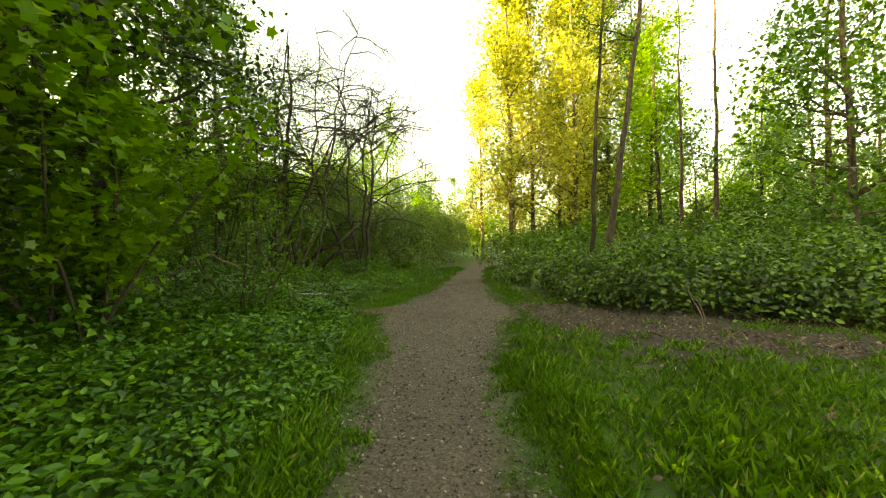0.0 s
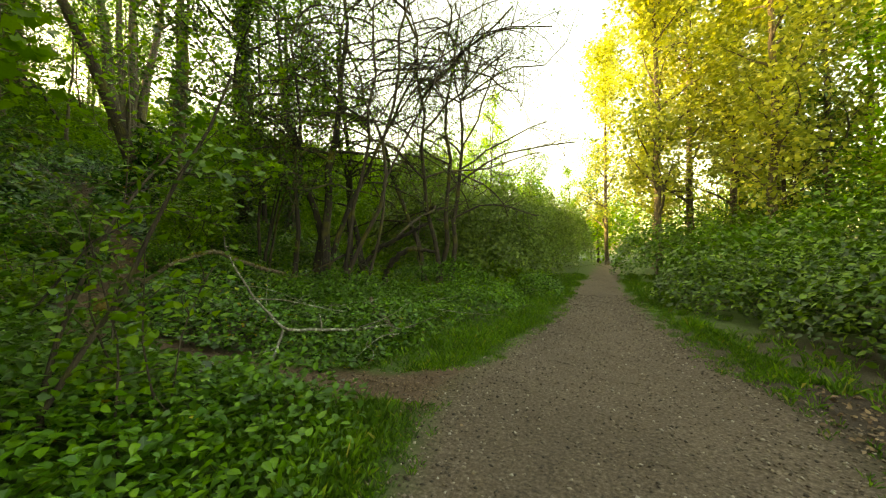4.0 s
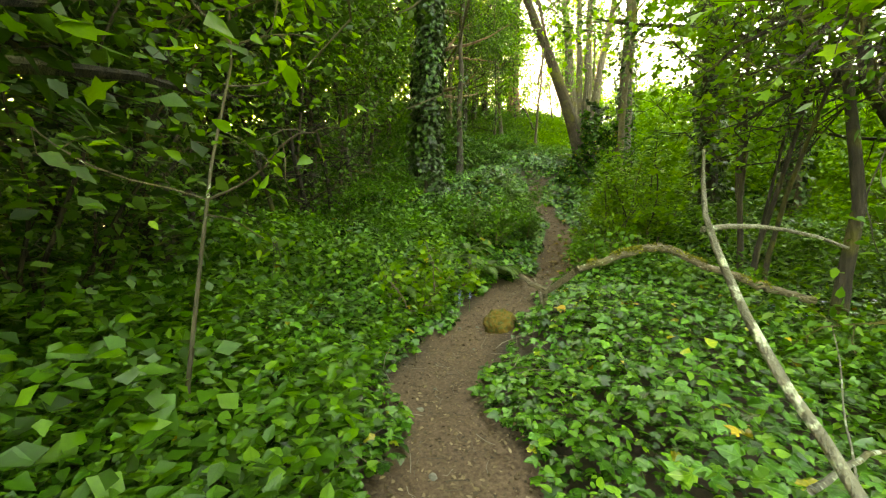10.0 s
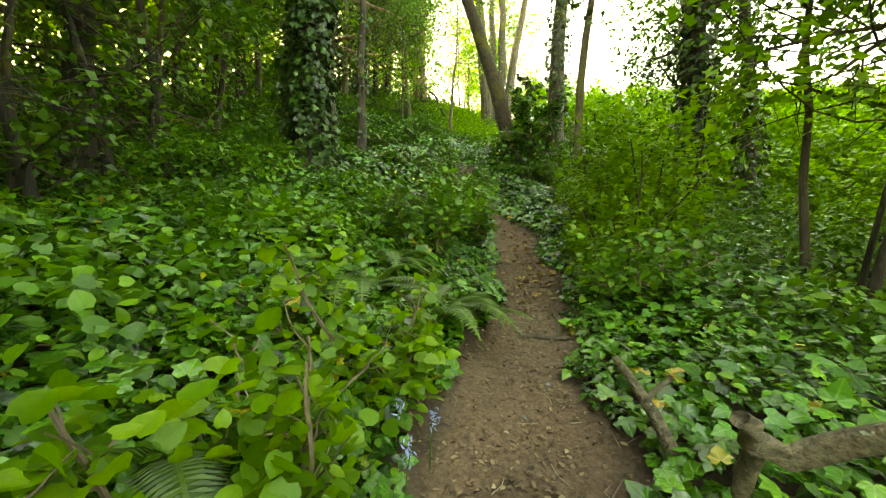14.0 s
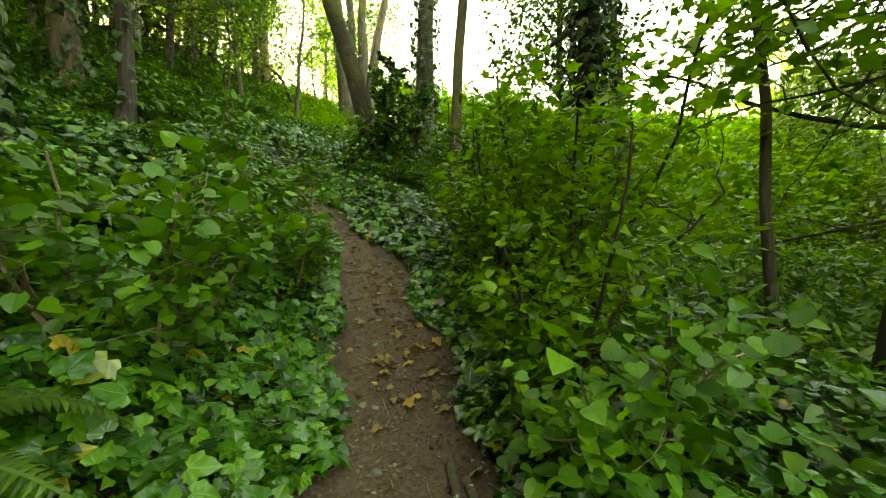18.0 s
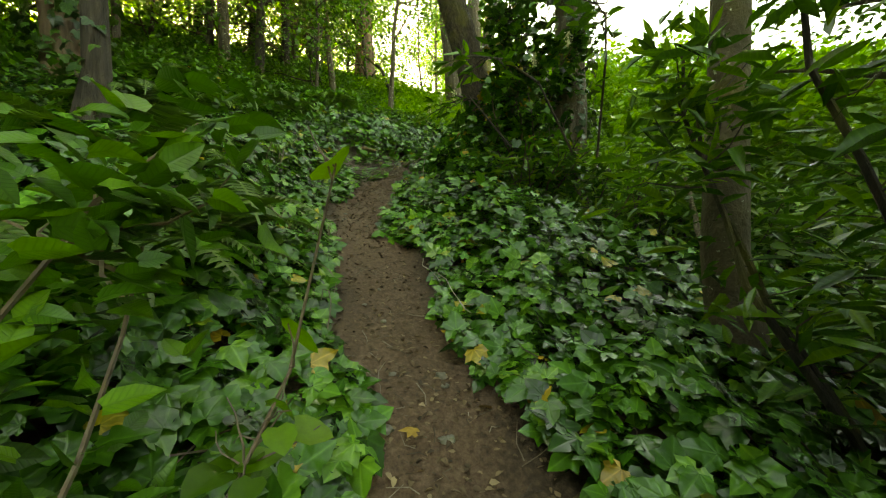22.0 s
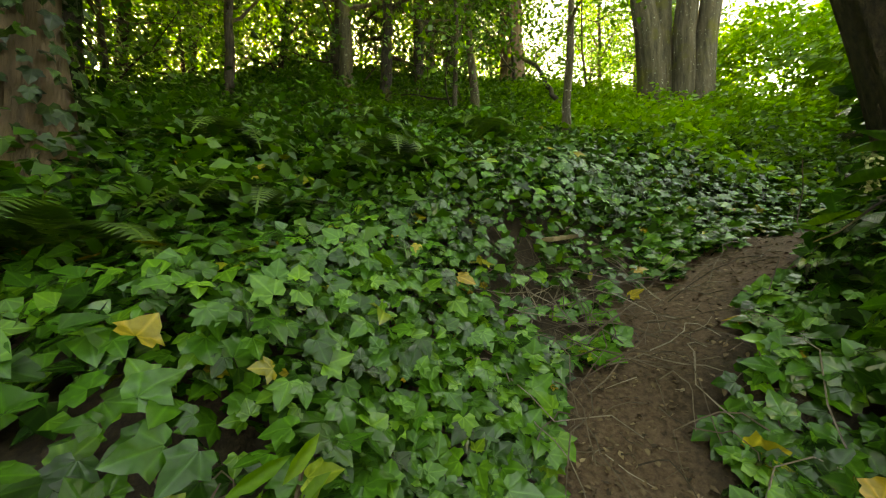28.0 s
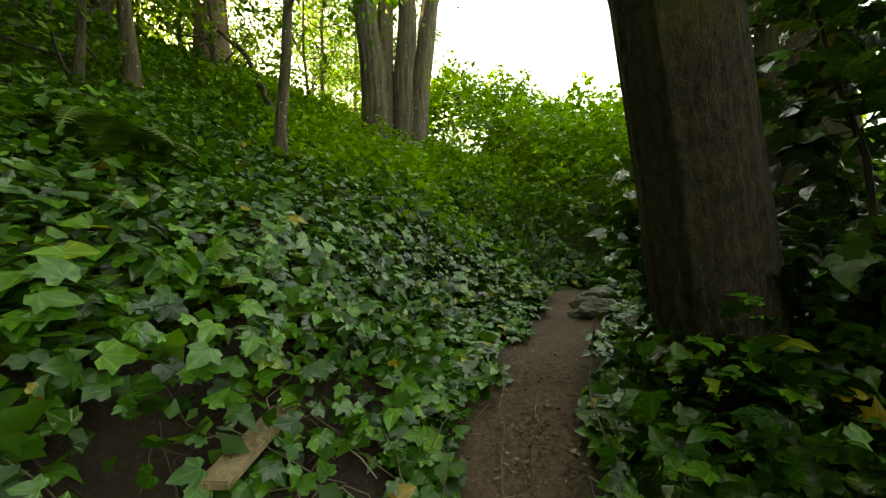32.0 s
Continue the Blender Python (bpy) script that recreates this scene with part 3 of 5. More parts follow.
def shrub(name, x, y, label, height=1.6, width=1.4, leaf=None, shape=OVATE, leaf_size=0.07, count=2500, stems=9, bark=None, seed=1, up=0.7, twig=0.35, droop=0.03, category="shrub", flat=0.35, group="", tilt=0.55, depth=None, thick=1.0, room=0.42):
    """Stems that fan out from one foot, twigs, and separate leaves."""
    rng = np.random.default_rng(seed)
    ob = empty_thing(name, x, y)
    tagged(ob, label, category, group)
    lines = []
    for k in range(stems):
        a = 2 * np.pi * (k + rng.uniform(-0.4, 0.4)) / stems
        w = rng.uniform(0.35, 1.0)
        d = np.array([np.cos(a) * width / 2 * w, np.sin(a) * (depth or width) / 2 * w, height * rng.uniform(0.65, 1.0)])
        p = np.array([0.12 * np.cos(a), 0.12 * np.sin(a), -0.02])
        lines.append(wander(rng, p, d + np.array([0, 0, up * 0.4]), np.linalg.norm(d), 7, 0.13, -droop))
        lines[-1][:, 2] = np.maximum(lines[-1][:, 2], 0.02)
        free = off_path(lines[-1], x, y, room + 0.1)
        stop = len(free) if free.all() else int(np.argmin(free))
        lines[-1] = lines[-1][:max(stop, 3)]
    twigs, pts, outs = crown_twigs(rng, lines, 7, twig, frac=(0.3, 1.0))
    for ln in lines:
        part("stem", tube(ln, np.linspace(0.011, 0.004, len(ln)) * (1 + 0.35 * height) * thick, 5, cap=False), bark, ob)
    tagged(part("twig", join([tube(tw, np.linspace(0.005, 0.002, len(tw)), 3, cap=False) for tw in twigs]), bark, ob), kind="stuff")
    pick = rng.integers(0, len(pts), count)
    at = pts[pick] + rng.normal(size=(count, 3)) * twig * 0.3
    at[:, 2] = np.maximum(at[:, 2], 0.03)
    ok = off_path(at, x, y, room)
    at, pick = at[ok], pick[ok]
    part("foliage", leaves(rng, shape, at, leaf_size, tilt=tilt, out=outs[pick] * np.array([1, 1, flat]), spread=0.4), leaf, ob)
    return ob


def thicket(name, spots, label, leaf, shape, leaf_size, density, seed, category="bushes", canes=60, bark=None, sag=0.25):
    """A wide tangle of mounds: (x, y, radius x, radius y, height) each. Leaves in a thick skin, canes below."""
    rng = np.random.default_rng(seed)
    cx, cy = np.mean([s[0] for s in spots]), np.mean([s[1] for s in spots])
    ob = empty_thing(name, cx, cy, 0.0)
    base = np.array([cx, cy, float(land(cx, cy))])
    tagged(ob, label, category)
    at, ups, cane = [], [], []
    for sx, sy, rx, ry, h in spots:
        n = int(density * np.pi * rx * ry)
        u = np.sqrt(rng.uniform(0, 1, n))
        a = rng.uniform(0, 2 * np.pi, n)
        px, py = sx + rx * u * np.cos(a), sy + ry * u * np.sin(a)
        lump = 1 + 0.22 * np.sin(px * 2.3 + 1.3 * sy) * np.sin(py * 2.7 + sx) + 0.12 * np.sin(px * 6.1) * np.sin(py * 5.3)
        top = h * np.sqrt(np.maximum(1 - u ** 2.6, 0)) * lump
        z = land(px, py) + top * (1 - np.abs(rng.normal(size=n)) * sag) + rng.normal(size=n) * 0.05
        z = np.maximum(z, land(px, py) + 0.04)
        at.append(np.stack([px, py, z], -1))
        ups.append(np.stack([np.cos(a) * u ** 3 * h / rx, np.sin(a) * u ** 3 * h / ry, np.ones(n)], -1))
        for _ in range(int(canes * rx * ry)):
            a0, u0 = rng.uniform(0, 2 * np.pi), np.sqrt(rng.uniform(0, 0.9))
            q = np.array([sx + rx * u0 * np.cos(a0), sy + ry * u0 * np.sin(a0)])
            p = np.array([q[0], q[1], float(land(*q))])
            ln = wander(rng, p, rng.normal(size=3) * np.array([1, 1, 0.2]) + np.array([0, 0, 0.8]), h * rng.uniform(0.6, 1.2), 5, 0.3, -0.1)
            cane.append(tube(ln - base, np.linspace(0.006, 0.003, 6), 3, cap=False))
    at, ups = np.concatenate(at), np.concatenate(ups)
    ok = off_path(at)
    at, ups = at[ok] - base, ups[ok]
    if cane:
        tagged(part("cane", join(cane), bark or TWIG, ob), kind="stuff")
    part("foliage", leaves(rng, shape, at, leaf_size, up=ups, tilt=0.55, spread=0.4), leaf, ob)
    return ob


def fern(x, y, size=0.8, fronds=14, seed=1, label="green sword fern with arching fronds"):
    rng = np.random.default_rng(seed)
    ob = empty_thing("sword_fern", x, y, 0.0)
    tagged(ob, label, "fern", "sword ferns")
    for k in range(fronds):
        a = 2 * np.pi * (k + rng.uniform(-0.4, 0.4)) / fronds
        n = 34
        t = np.linspace(0, 1, n)
        reach, rise = size * rng.uniform(0.7, 1.1), size * rng.uniform(0.45, 0.85)
        out = np.array([np.cos(a), np.sin(a), 0])
        side = np.array([-np.sin(a), np.cos(a), 0])
        ln = out * (reach * t)[:, None] + np.array([0, 0, 1.0]) * (rise * (1.9 * t - 1.75 * t ** 2))[:, None] + side * (0.12 * reach * t ** 2 * rng.normal())[:, None]
        v, f = [], []
        w = 0.17 * size * np.sin(np.pi * np.clip(t * 0.93 + 0.1, 0, 1)) ** 0.7
        for i in range(2, n):
            tg = unit(ln[i] - ln[i - 1])
            sd = unit(np.cross(tg, [0, 0, 1.0]))
            nr = np.cross(sd, tg)
            for s in (-1, 1):
                tip = ln[i] + s * sd * w[i] + tg * 0.25 * w[i] - nr * 0.18 * w[i]
                hw = 0.48 * reach / n
                o = len(v)
                v += [ln[i] - tg * hw, ln[i] + tg * hw, ln[i] + s * sd * w[i] * 0.55 + tg * (hw + 0.1 * w[i]), tip, ln[i] + s * sd * w[i] * 0.5 - tg * (hw * 0.6)]
                f += [(o, o + 1, o + 2), (o, o + 2, o + 3), (o, o + 3, o + 4)]
        rs = side * 0.006
        o = len(v)
        for i in range(n):
            v += [ln[i] - rs + [0, 0, 0.002], ln[i] + rs + [0, 0, 0.002]]
        for i in range(n - 1):
            a0 = o + 2 * i
            f += [(a0, a0 + 1, a0 + 3), (a0, a0 + 3, a0 + 2)]
        part("frond", (np.array(v), np.array(f)), FERN, ob)
    return ob


def line_thing(name, pts, radii, label, mat, category, sides=8, rough=0.08, seed=1, group="", extra=()):
    """A branch or log along world points, with side branches (pts, radii, name, material)."""
    rng = np.random.default_rng(seed)
    pts = np.array(pts, float)
    base = pts[0]
    ob = new(name)
    ob.location = base
    tagged(ob, label, category, group)

    def dense(p, r):
        p, r = np.array(p, float), np.array(r, float)
        s = np.concatenate([[0], np.cumsum(np.linalg.norm(np.diff(p, axis=0), axis=1))])
        m = max(6, int(s[-1] / 0.08))
        u = np.linspace(0, s[-1], m)
        q = np.stack([np.interp(u, s, p[:, k]) for k in range(3)], -1)
        for _ in range(2):
            q[1:-1] = (q[:-2] + 2 * q[1:-1] + q[2:]) / 4
        rr = np.interp(u, s, r)
        q[1:-1] += rng.normal(size=(m - 2, 3)) * rr[1:-1, None] * 0.25
        return q - base, rr

    q, rr = dense(pts, radii)
    part("wood", tube(q, rr, sides, rough, rng), mat, ob, smooth=True)
    for p2, r2, nm, mt in extra:
        q, rr = dense(p2, r2)
        part(nm, tube(q, rr, max(5, sides - 2), rough, rng), mt or mat, ob, smooth=True)
    return ob


def stone(name, x, y, size, mat, label, seed=1, sink=0.3, category="rock", z=None, group="", lump=1.0):
    rng = np.random.default_rng(seed)
    bm = bmesh.new()
    bmesh.ops.create_icosphere(bm, subdivisions=5 if max(size) > 0.3 else 3, radius=0.5)
    off = rng.uniform(0, 50, 3)
    for v in bm.verts:
        c = v.co.copy()
        k = 1 + 0.45 * lump * noise.noise(c * 2.6 + Vector(off)) + 0.16 * noise.noise(c * 7 + Vector(off)) + 0.06 * noise.noise(c * 19 + Vector(off))
        c = c * k
        m = max(abs(c.x), abs(c.y), abs(c.z))
        c *= 0.75 + 0.25 * min(1.0, 0.45 / max(m, 0.05))
        v.co = Vector((c.x * size[0], c.y * size[1], c.z * size[2]))
    me = bpy.data.meshes.new(name)
    for f in bm.faces:
        f.smooth = True
    bm.to_mesh(me)
    bm.free()
    me.materials.append(mat)
    ob = new(name, me)
    ob.location = (x, y, (float(land(x, y)) if z is None else z) + size[2] * (0.5 - sink))
    ob.rotation_euler = (0, 0, rng.uniform(0, 6))
    return tagged(ob, label, category, group)


def stuff(name, geo, mat, label, category):
    ob = part(name, geo, mat)
    return tagged(ob, label, category, kind="stuff")

# ---- trees along the trail ----
tree("bare_tree", -6.35, 13.7, "several-stemmed tree with dark mossy stems and drooping bare twigs", height=9, bark=BARK_DARK, leaf=BROAD, shape=OVATE, leaf_size=0.075, count=8000, seed=11, limb=2.4, limbs=12, up=0.4, droop=0.12, bare=0.3, twig=0.9, spread=0.25, per=7, bend=0.16, sides=12, twig_r=0.011, limb_r=0.03, sub=2,
     stems=[(0, 0, 0.2, 0.6, 0.14, 9), (-0.5, -0.55, -0.1, -0.2, 0.07, 8), (0.15, 0.1, 1.8, 1.0, 0.09, 7.5), (-0.15, 0.2, -1.5, 0.7, 0.11, 8.5), (0.3, -0.05, 0.75, -0.1, 0.1, 1.35)])
tree("bare_willow", -3.9, 16.3, "bare arching tree with grey lichen-covered twigs", height=9.5, bark=BARK, leaf=WILLOW, shape=TUFT, leaf_size=0.055, count=7000, seed=12, limb=4.2, limbs=17, up=0.5, droop=0.13, bare=0.25, twig=1.3, spread=0.2, per=7, bend=0.16, twig_r=0.014, limb_r=0.035, sub=3,
     stems=[(0, 0, 1.2, -1.8, 0.09, 8.0), (0.3, 0.2, 0.8, 0.4, 0.09, 8.5), (-0.4, 0, -1.8, -0.8, 0.09, 8.5), (0.1, -0.3, 0.3, -3.0, 0.08, 7.5)])
tree("bare_willow", -6.6, 15.6, "bare arching tree with grey lichen-covered twigs", height=9.5, bark=BARK_DARK, leaf=FRESH, shape=OVATE, leaf_size=0.075, count=4200, seed=112, limb=3.2, limbs=15, up=0.45, droop=0.1, bare=0.25, twig=1.2, spread=0.3, per=7, bend=0.14, twig_r=0.012, limb_r=0.03,
     stems=[(0, 0, 0.8, -1.2, 0.1, 10), (0.3, 0.2, -0.8, 0.6, 0.1, 10)])
tree("bare_willow", -5.2, 13.2, "bare arching tree with fine drooping grey twigs", height=9.5, bark=BARK, leaf=WILLOW, shape=TUFT, leaf_size=0.05, count=900, seed=113, limb=3.4, limbs=15, up=0.35, droop=0.14, bare=0.38, twig=1.2, spread=0.2, per=7, bend=0.16, twig_r=0.008, limb_r=0.022, sub=3,
     stems=[(0, 0, 2.4, -0.4, 0.06, 9.5), (0.2, 0.1, 3.2, 0.8, 0.05, 8.5), (-0.2, 0.1, 1.0, -1.0, 0.06, 9.5)])
tree("leaning_tree", -15.8, 15.45, "massive dark furrowed tree trunk leaning over the trail", height=14, r=0.24, lean=(-2.3, -4.8), bark=FURROWED, leaf=BROAD, leaf_size=0.11, count=3500, bare=0.45, limbs=14, limb=3.5, seed=13, sides=90, bend=0.03, ridge=0.018)
tree("alder", -12.15, 14.25, "slender olive-brown alder trunk with dark knots beside the trail", height=13, r=0.1, lean=(0.2, 0.4), bark=BARK_SPOT, leaf=BROAD, leaf_size=0.08, count=2600, bare=0.4, seed=14, limb=2.2)
tree("straight_tree", -15.38, 16.6, "straight grey tree trunk with a little ivy behind the laurel", height=15, r=0.29, ivy=0.3, lean=(-0.3, 0.3), bark=BARK_GREY, leaf=BROAD, leaf_size=0.09, count=2600, bare=0.45, seed=15, limb=2.6)
tree("maple_cluster", -21.7, 18.9, "clump of four grey furrowed trunks from one foot", height=15, bark=BARK_GREY, leaf=BROAD, leaf_size=0.11, count=4200, bare=0.5, seed=16, limb=3.2, sides=44, ridge=0.06,
     stems=[(-0.3, -0.42, -0.6, -1.1, 0.3, 14), (-0.2, -0.18, -0.2, -0.2, 0.21, 14), (0.08, 0.05, 0.1, 0.3, 0.25, 15), (0.15, 0.28, 1.1, 1.9, 0.25, 14)])
tree("pine", -26.2, 16.7, "reddish straight pine trunk on the bank", height=18, r=0.4, bark=BARK_RED, leaf=DARKLEAF, shape=LANCE, leaf_size=0.16, count=3000, bare=0.5, seed=17, limb=3.0, up=0.0, sides=48, ridge=0.04)
tree("sapling", -19.85, 15.35, "thin mossy sapling with a leafy top", height=7.5, r=0.07, bark=BARK_GREY, leaf=BROAD, leaf_size=0.1, count=1800, bare=0.25, seed=18, limb=1.6)
tree("thin_tree", -22.0, 14.4, "thin leaning woodland tree", height=10, r=0.1, lean=(-0.9, -0.5), bark=BARK_GREY, leaf=BROAD, leaf_size=0.09, count=1800, bare=0.3, seed=19, limb=1.9)
tree("mossy_tree", -22.4, 11.65, "slender moss-flecked tree with thin side branches", height=11, r=0.14, lean=(0.3, 0), bark=BARK_GREY, leaf=BROAD, leaf_size=0.09, count=2200, bare=0.2, seed=20, limb=2.4)
tree("cherry_tree", -15.9, 10.75, "cherry trunk with banded grey bark and ivy", height=11, r=0.12, bark=BARK, leaf=BROAD, leaf_size=0.09, count=2600, bare=0.25, seed=21, limb=2.4, ivy=0.08)
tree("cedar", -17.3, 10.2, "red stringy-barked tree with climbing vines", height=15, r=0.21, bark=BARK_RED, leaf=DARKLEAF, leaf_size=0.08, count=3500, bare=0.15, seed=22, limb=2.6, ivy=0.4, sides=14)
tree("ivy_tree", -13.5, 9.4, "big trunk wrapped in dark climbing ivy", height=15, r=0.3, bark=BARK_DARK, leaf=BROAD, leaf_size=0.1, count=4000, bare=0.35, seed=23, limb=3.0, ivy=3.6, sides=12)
tree("slope_tree", -11.2, 18.5, "grey trunk at the edge of the open slope", height=13, r=0.16, bark=BARK_GREY, leaf=BROAD, shape=TUFT, leaf_size=0.11, count=6500, bare=0.45, seed=27, limb=2.4, ivy=0.6)
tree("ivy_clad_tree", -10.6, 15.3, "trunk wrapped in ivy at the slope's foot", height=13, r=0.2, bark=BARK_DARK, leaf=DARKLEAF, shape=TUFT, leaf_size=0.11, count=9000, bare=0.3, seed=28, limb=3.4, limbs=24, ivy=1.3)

# ---- beside the gravel path ----
tree("leaning_alder", 5.35, 12.2, "grey leaning trunk beside the bramble mound", height=15, r=0.13, lean=(2.2, 0.3), bark=BARK, leaf=BROAD, leaf_size=0.09, count=3000, bare=0.45, seed=31, limb=2.0)
tree("dark_alder", 5.1, 12.6, "thin dark trunk beside the bramble mound", height=14, r=0.1, lean=(1.1, 0.5), bark=BARK_DARK, leaf=BROAD, leaf_size=0.09, count=2600, bare=0.4, seed=32, limb=1.9)
tree("snag", 11.0, 16.7, "tall thin nearly bare trunk", height=13, r=0.1, bark=BARK, leaf=BROAD, leaf_size=0.09, count=250, bare=0.3, limbs=8, limb=0.9, seed=33)
tree("snag", 12.6, 16.9, "tall thin nearly bare trunk", height=14, r=0.13, bark=BARK, leaf=BROAD, leaf_size=0.09, count=250, bare=0.3, limbs=8, limb=0.9, seed=34)
for k, (px, py, hh) in enumerate([(5.2, 27, 23), (7.3, 29, 24), (9.5, 29.5, 25), (11.5, 33, 24), (6.6, 34, 24), (14.5, 36, 23), (4.6, 42, 22), (9.0, 24.5, 22), (12.6, 27.5, 23), (16.0, 30.5, 23)]):
    tree("poplar", px, py, "tall poplar with a dense yellow-green crown in the sun", height=hh, r=0.2, bark=BARK_GREY, leaf=POPLAR, shape=TUFT, leaf_size=0.23, count=9500, per=3, bare=0.12, spread=0.5, limbs=44, limb=3.1, up=0.8, seed=40 + k, twig=0.9, group="poplars", merge=True)

hazel = tree("woodland_tree", 60, 60, "slender woodland tree in fresh leaf", height=12, r=0.12, bark=BARK, leaf=BROAD, shape=TUFT, leaf_size=0.17, count=3600, per=3, bare=0.15, limbs=22, limb=2.4, seed=51, twig=0.9, group="wood", merge=True)
alder2 = tree("woodland_tree", 64, 60, "tall woodland tree in yellow-green leaf", height=16, r=0.15, bark=BARK_DARK, leaf=FRESH, shape=TUFT, leaf_size=0.2, count=4800, per=3, bare=0.25, limbs=22, limb=2.6, seed=52, twig=1.0, group="wood", merge=True)
# shaded version of the woodland tree, darkened by leaf colour
shade2 = tree("woodland_tree", 68, 60, "woodland tree with shade darkened into its leaf colour", height=15, r=0.2, bark=BARK_DARK, leaf=DARKLEAF, shape=TUFT, leaf_size=0.17, count=3600, per=3, bare=0.12, limbs=24, limb=3.0, seed=53, twig=1.0, group="wood", merge=True)


# same for nearby trees: the shade sits in the leaf colour
near_shade = tree("woodland_tree", 72, 60, "woodland tree with shade darkened into its leaf colour", height=13, r=0.17, bark=BARK_DARK, leaf=DARKLEAF, shape=TUFT, leaf_size=0.115, count=7000, bare=0.12, limbs=24, limb=2.8, per=3, seed=54, twig=1.0, group="wood", merge=True)
near_green = tree("woodland_tree", 76, 60, "slender woodland tree in fresh leaf", height=11, r=0.12, bark=BARK, leaf=BROAD, shape=TUFT, leaf_size=0.115, count=6500, bare=0.12, limbs=24, limb=2.4, per=3, seed=55, twig=0.9, group="wood", merge=True)
# near_green again, with backlight put into a brighter leaf colour
near_sunlit = tree("woodland_tree", 84, 60, "slender woodland tree with sunlight put into its yellow-green leaf colour", height=11, r=0.1, bark=BARK, leaf=FRESH, shape=TUFT, leaf_size=0.115, count=5200, bare=0.15, limbs=24, limb=2.4, per=3, seed=57, twig=0.9, group="wood", merge=True)
low_green = tree("understory_tree", 80, 60, "leafy young tree filling the wood", height=7, r=0.06, bark=BARK, leaf=BROAD, shape=TUFT, leaf_size=0.12, count=3600, bare=0.05, per=3, limbs=20, limb=2.0, seed=56, twig=0.8, group="understory", merge=True)


def plant_copies(kinds, spots, seed):
    rng = random.Random(seed)
    for px, py in spots:
        k = rng.choice(kinds)
        s = rng.uniform(0.8, 1.2)
        m = pose(px, py, float(land(px, py)) - 0.1, rng.uniform(-2, 2), rng.uniform(-2, 2), rng.uniform(0, 360)) @ Matrix.Diagonal((s, s, s * rng.uniform(0.9, 1.15), 1))
        ob = copy_thing(k, m)
        ob.matrix_basis = m


def spots_in(rng, n, x0, x1, y0, y1, apart, ok=lambda a, b: True):
    out = []
    for _ in range(n * 30):
        a, b = rng.uniform(x0, x1), rng.uniform(y0, y1)
        if len(out) < n and ok(a, b) and all((a - c) ** 2 + (b - d) ** 2 > apart ** 2 for c, d in out):
            out.append((a, b))
    return out


prng = random.Random(5)
plant_copies([near_shade, near_green, near_sunlit], spots_in(prng, 12, -16, -4.8, -5, 7.0, 1.9, lambda a, b: b < 7.2 + 0.5 * (a + 4) or a < -13), 61)
# added trees, mostly out of view, that keep low sun off the grass
plant_copies([shade2, hazel], spots_in(prng, 24, -30, -5, -20, -4, 2.6), 66)
plant_copies([near_sunlit, alder2, hazel], spots_in(prng, 28, -44, -25, -8, 30, 3.0), 62)
plant_copies([low_green], spots_in(prng, 26, -34, -19.5, 3, 21, 2.0, lambda a, b: float(trail_near(a, b)[0]) > 3.2 and b < 16 + 0.5 * (-19 - a)), 67)
plant_copies([low_green, near_green], spots_in(prng, 9, -19, -12, 3.5, 8.0, 1.8), 68)
plant_copies([near_green], [(-12.0, 17.9)], 69)
# copies with shade in their leaf colour, closing gaps of sky
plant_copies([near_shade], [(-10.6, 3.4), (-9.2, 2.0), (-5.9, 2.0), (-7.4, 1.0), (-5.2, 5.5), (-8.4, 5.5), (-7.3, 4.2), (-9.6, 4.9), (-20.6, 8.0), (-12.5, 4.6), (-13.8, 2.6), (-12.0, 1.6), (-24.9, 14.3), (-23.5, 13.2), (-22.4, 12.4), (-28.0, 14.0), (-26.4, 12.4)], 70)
# copies whose leaf colour carries the sunlight
plant_copies([near_sunlit], [(-19.6, 8.4), (-21.6, 9.6), (-18.6, 6.6), (-23.6, 11.2), (-24.8, 13.6), (-22.4, 7.4), (-26.0, 11.0), (-20.6, 6.4), (-27.0, 14.4)], 71)
plant_copies([alder2, hazel], spots_in(prng, 20, 11, 40, 8, 52, 3.6), 63)
plant_copies([alder2, low_green, hazel, near_green], spots_in(prng, 6, 7.5, 24, 14, 30, 3.0), 72)
plant_copies([hazel, alder2], spots_in(prng, 12, -14, 6, 48, 70, 4.0), 64)
plant_copies([shade2, hazel], spots_in(prng, 12, -14, 20, -26, -8, 3.5), 65)
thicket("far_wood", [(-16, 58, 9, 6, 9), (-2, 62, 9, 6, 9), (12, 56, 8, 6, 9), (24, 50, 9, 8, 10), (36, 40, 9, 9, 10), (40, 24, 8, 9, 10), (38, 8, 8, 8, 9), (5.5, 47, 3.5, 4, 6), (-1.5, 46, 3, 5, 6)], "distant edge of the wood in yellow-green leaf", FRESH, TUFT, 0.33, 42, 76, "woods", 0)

# ---- bushes ----
thicket("bramble_mound", [(6.0, 9.4, 2.9, 2.7, 1.6), (9.5, 8.8, 3.4, 3.2, 1.55), (4.7, 8.9, 1.4, 1.3, 1.05), (6.6, 7.3, 1.7, 1.2, 1.2), (8.4, 6.6, 2.0, 1.4, 1.15), (11.2, 6.0, 2.6, 1.7, 1.2), (4.6, 11.6, 1.7, 2.6, 1.25), (13.0, 8.5, 3.5, 3.5, 1.6), (3.9, 15.5, 1.8, 2.8, 1.1), (6.5, 14.5, 3.0, 3.0, 1.5)], "wide mound of green brambles with brown canes below", BRAMBLE, BROADLEAF, 0.092, 480, 71, "brambles", 7)
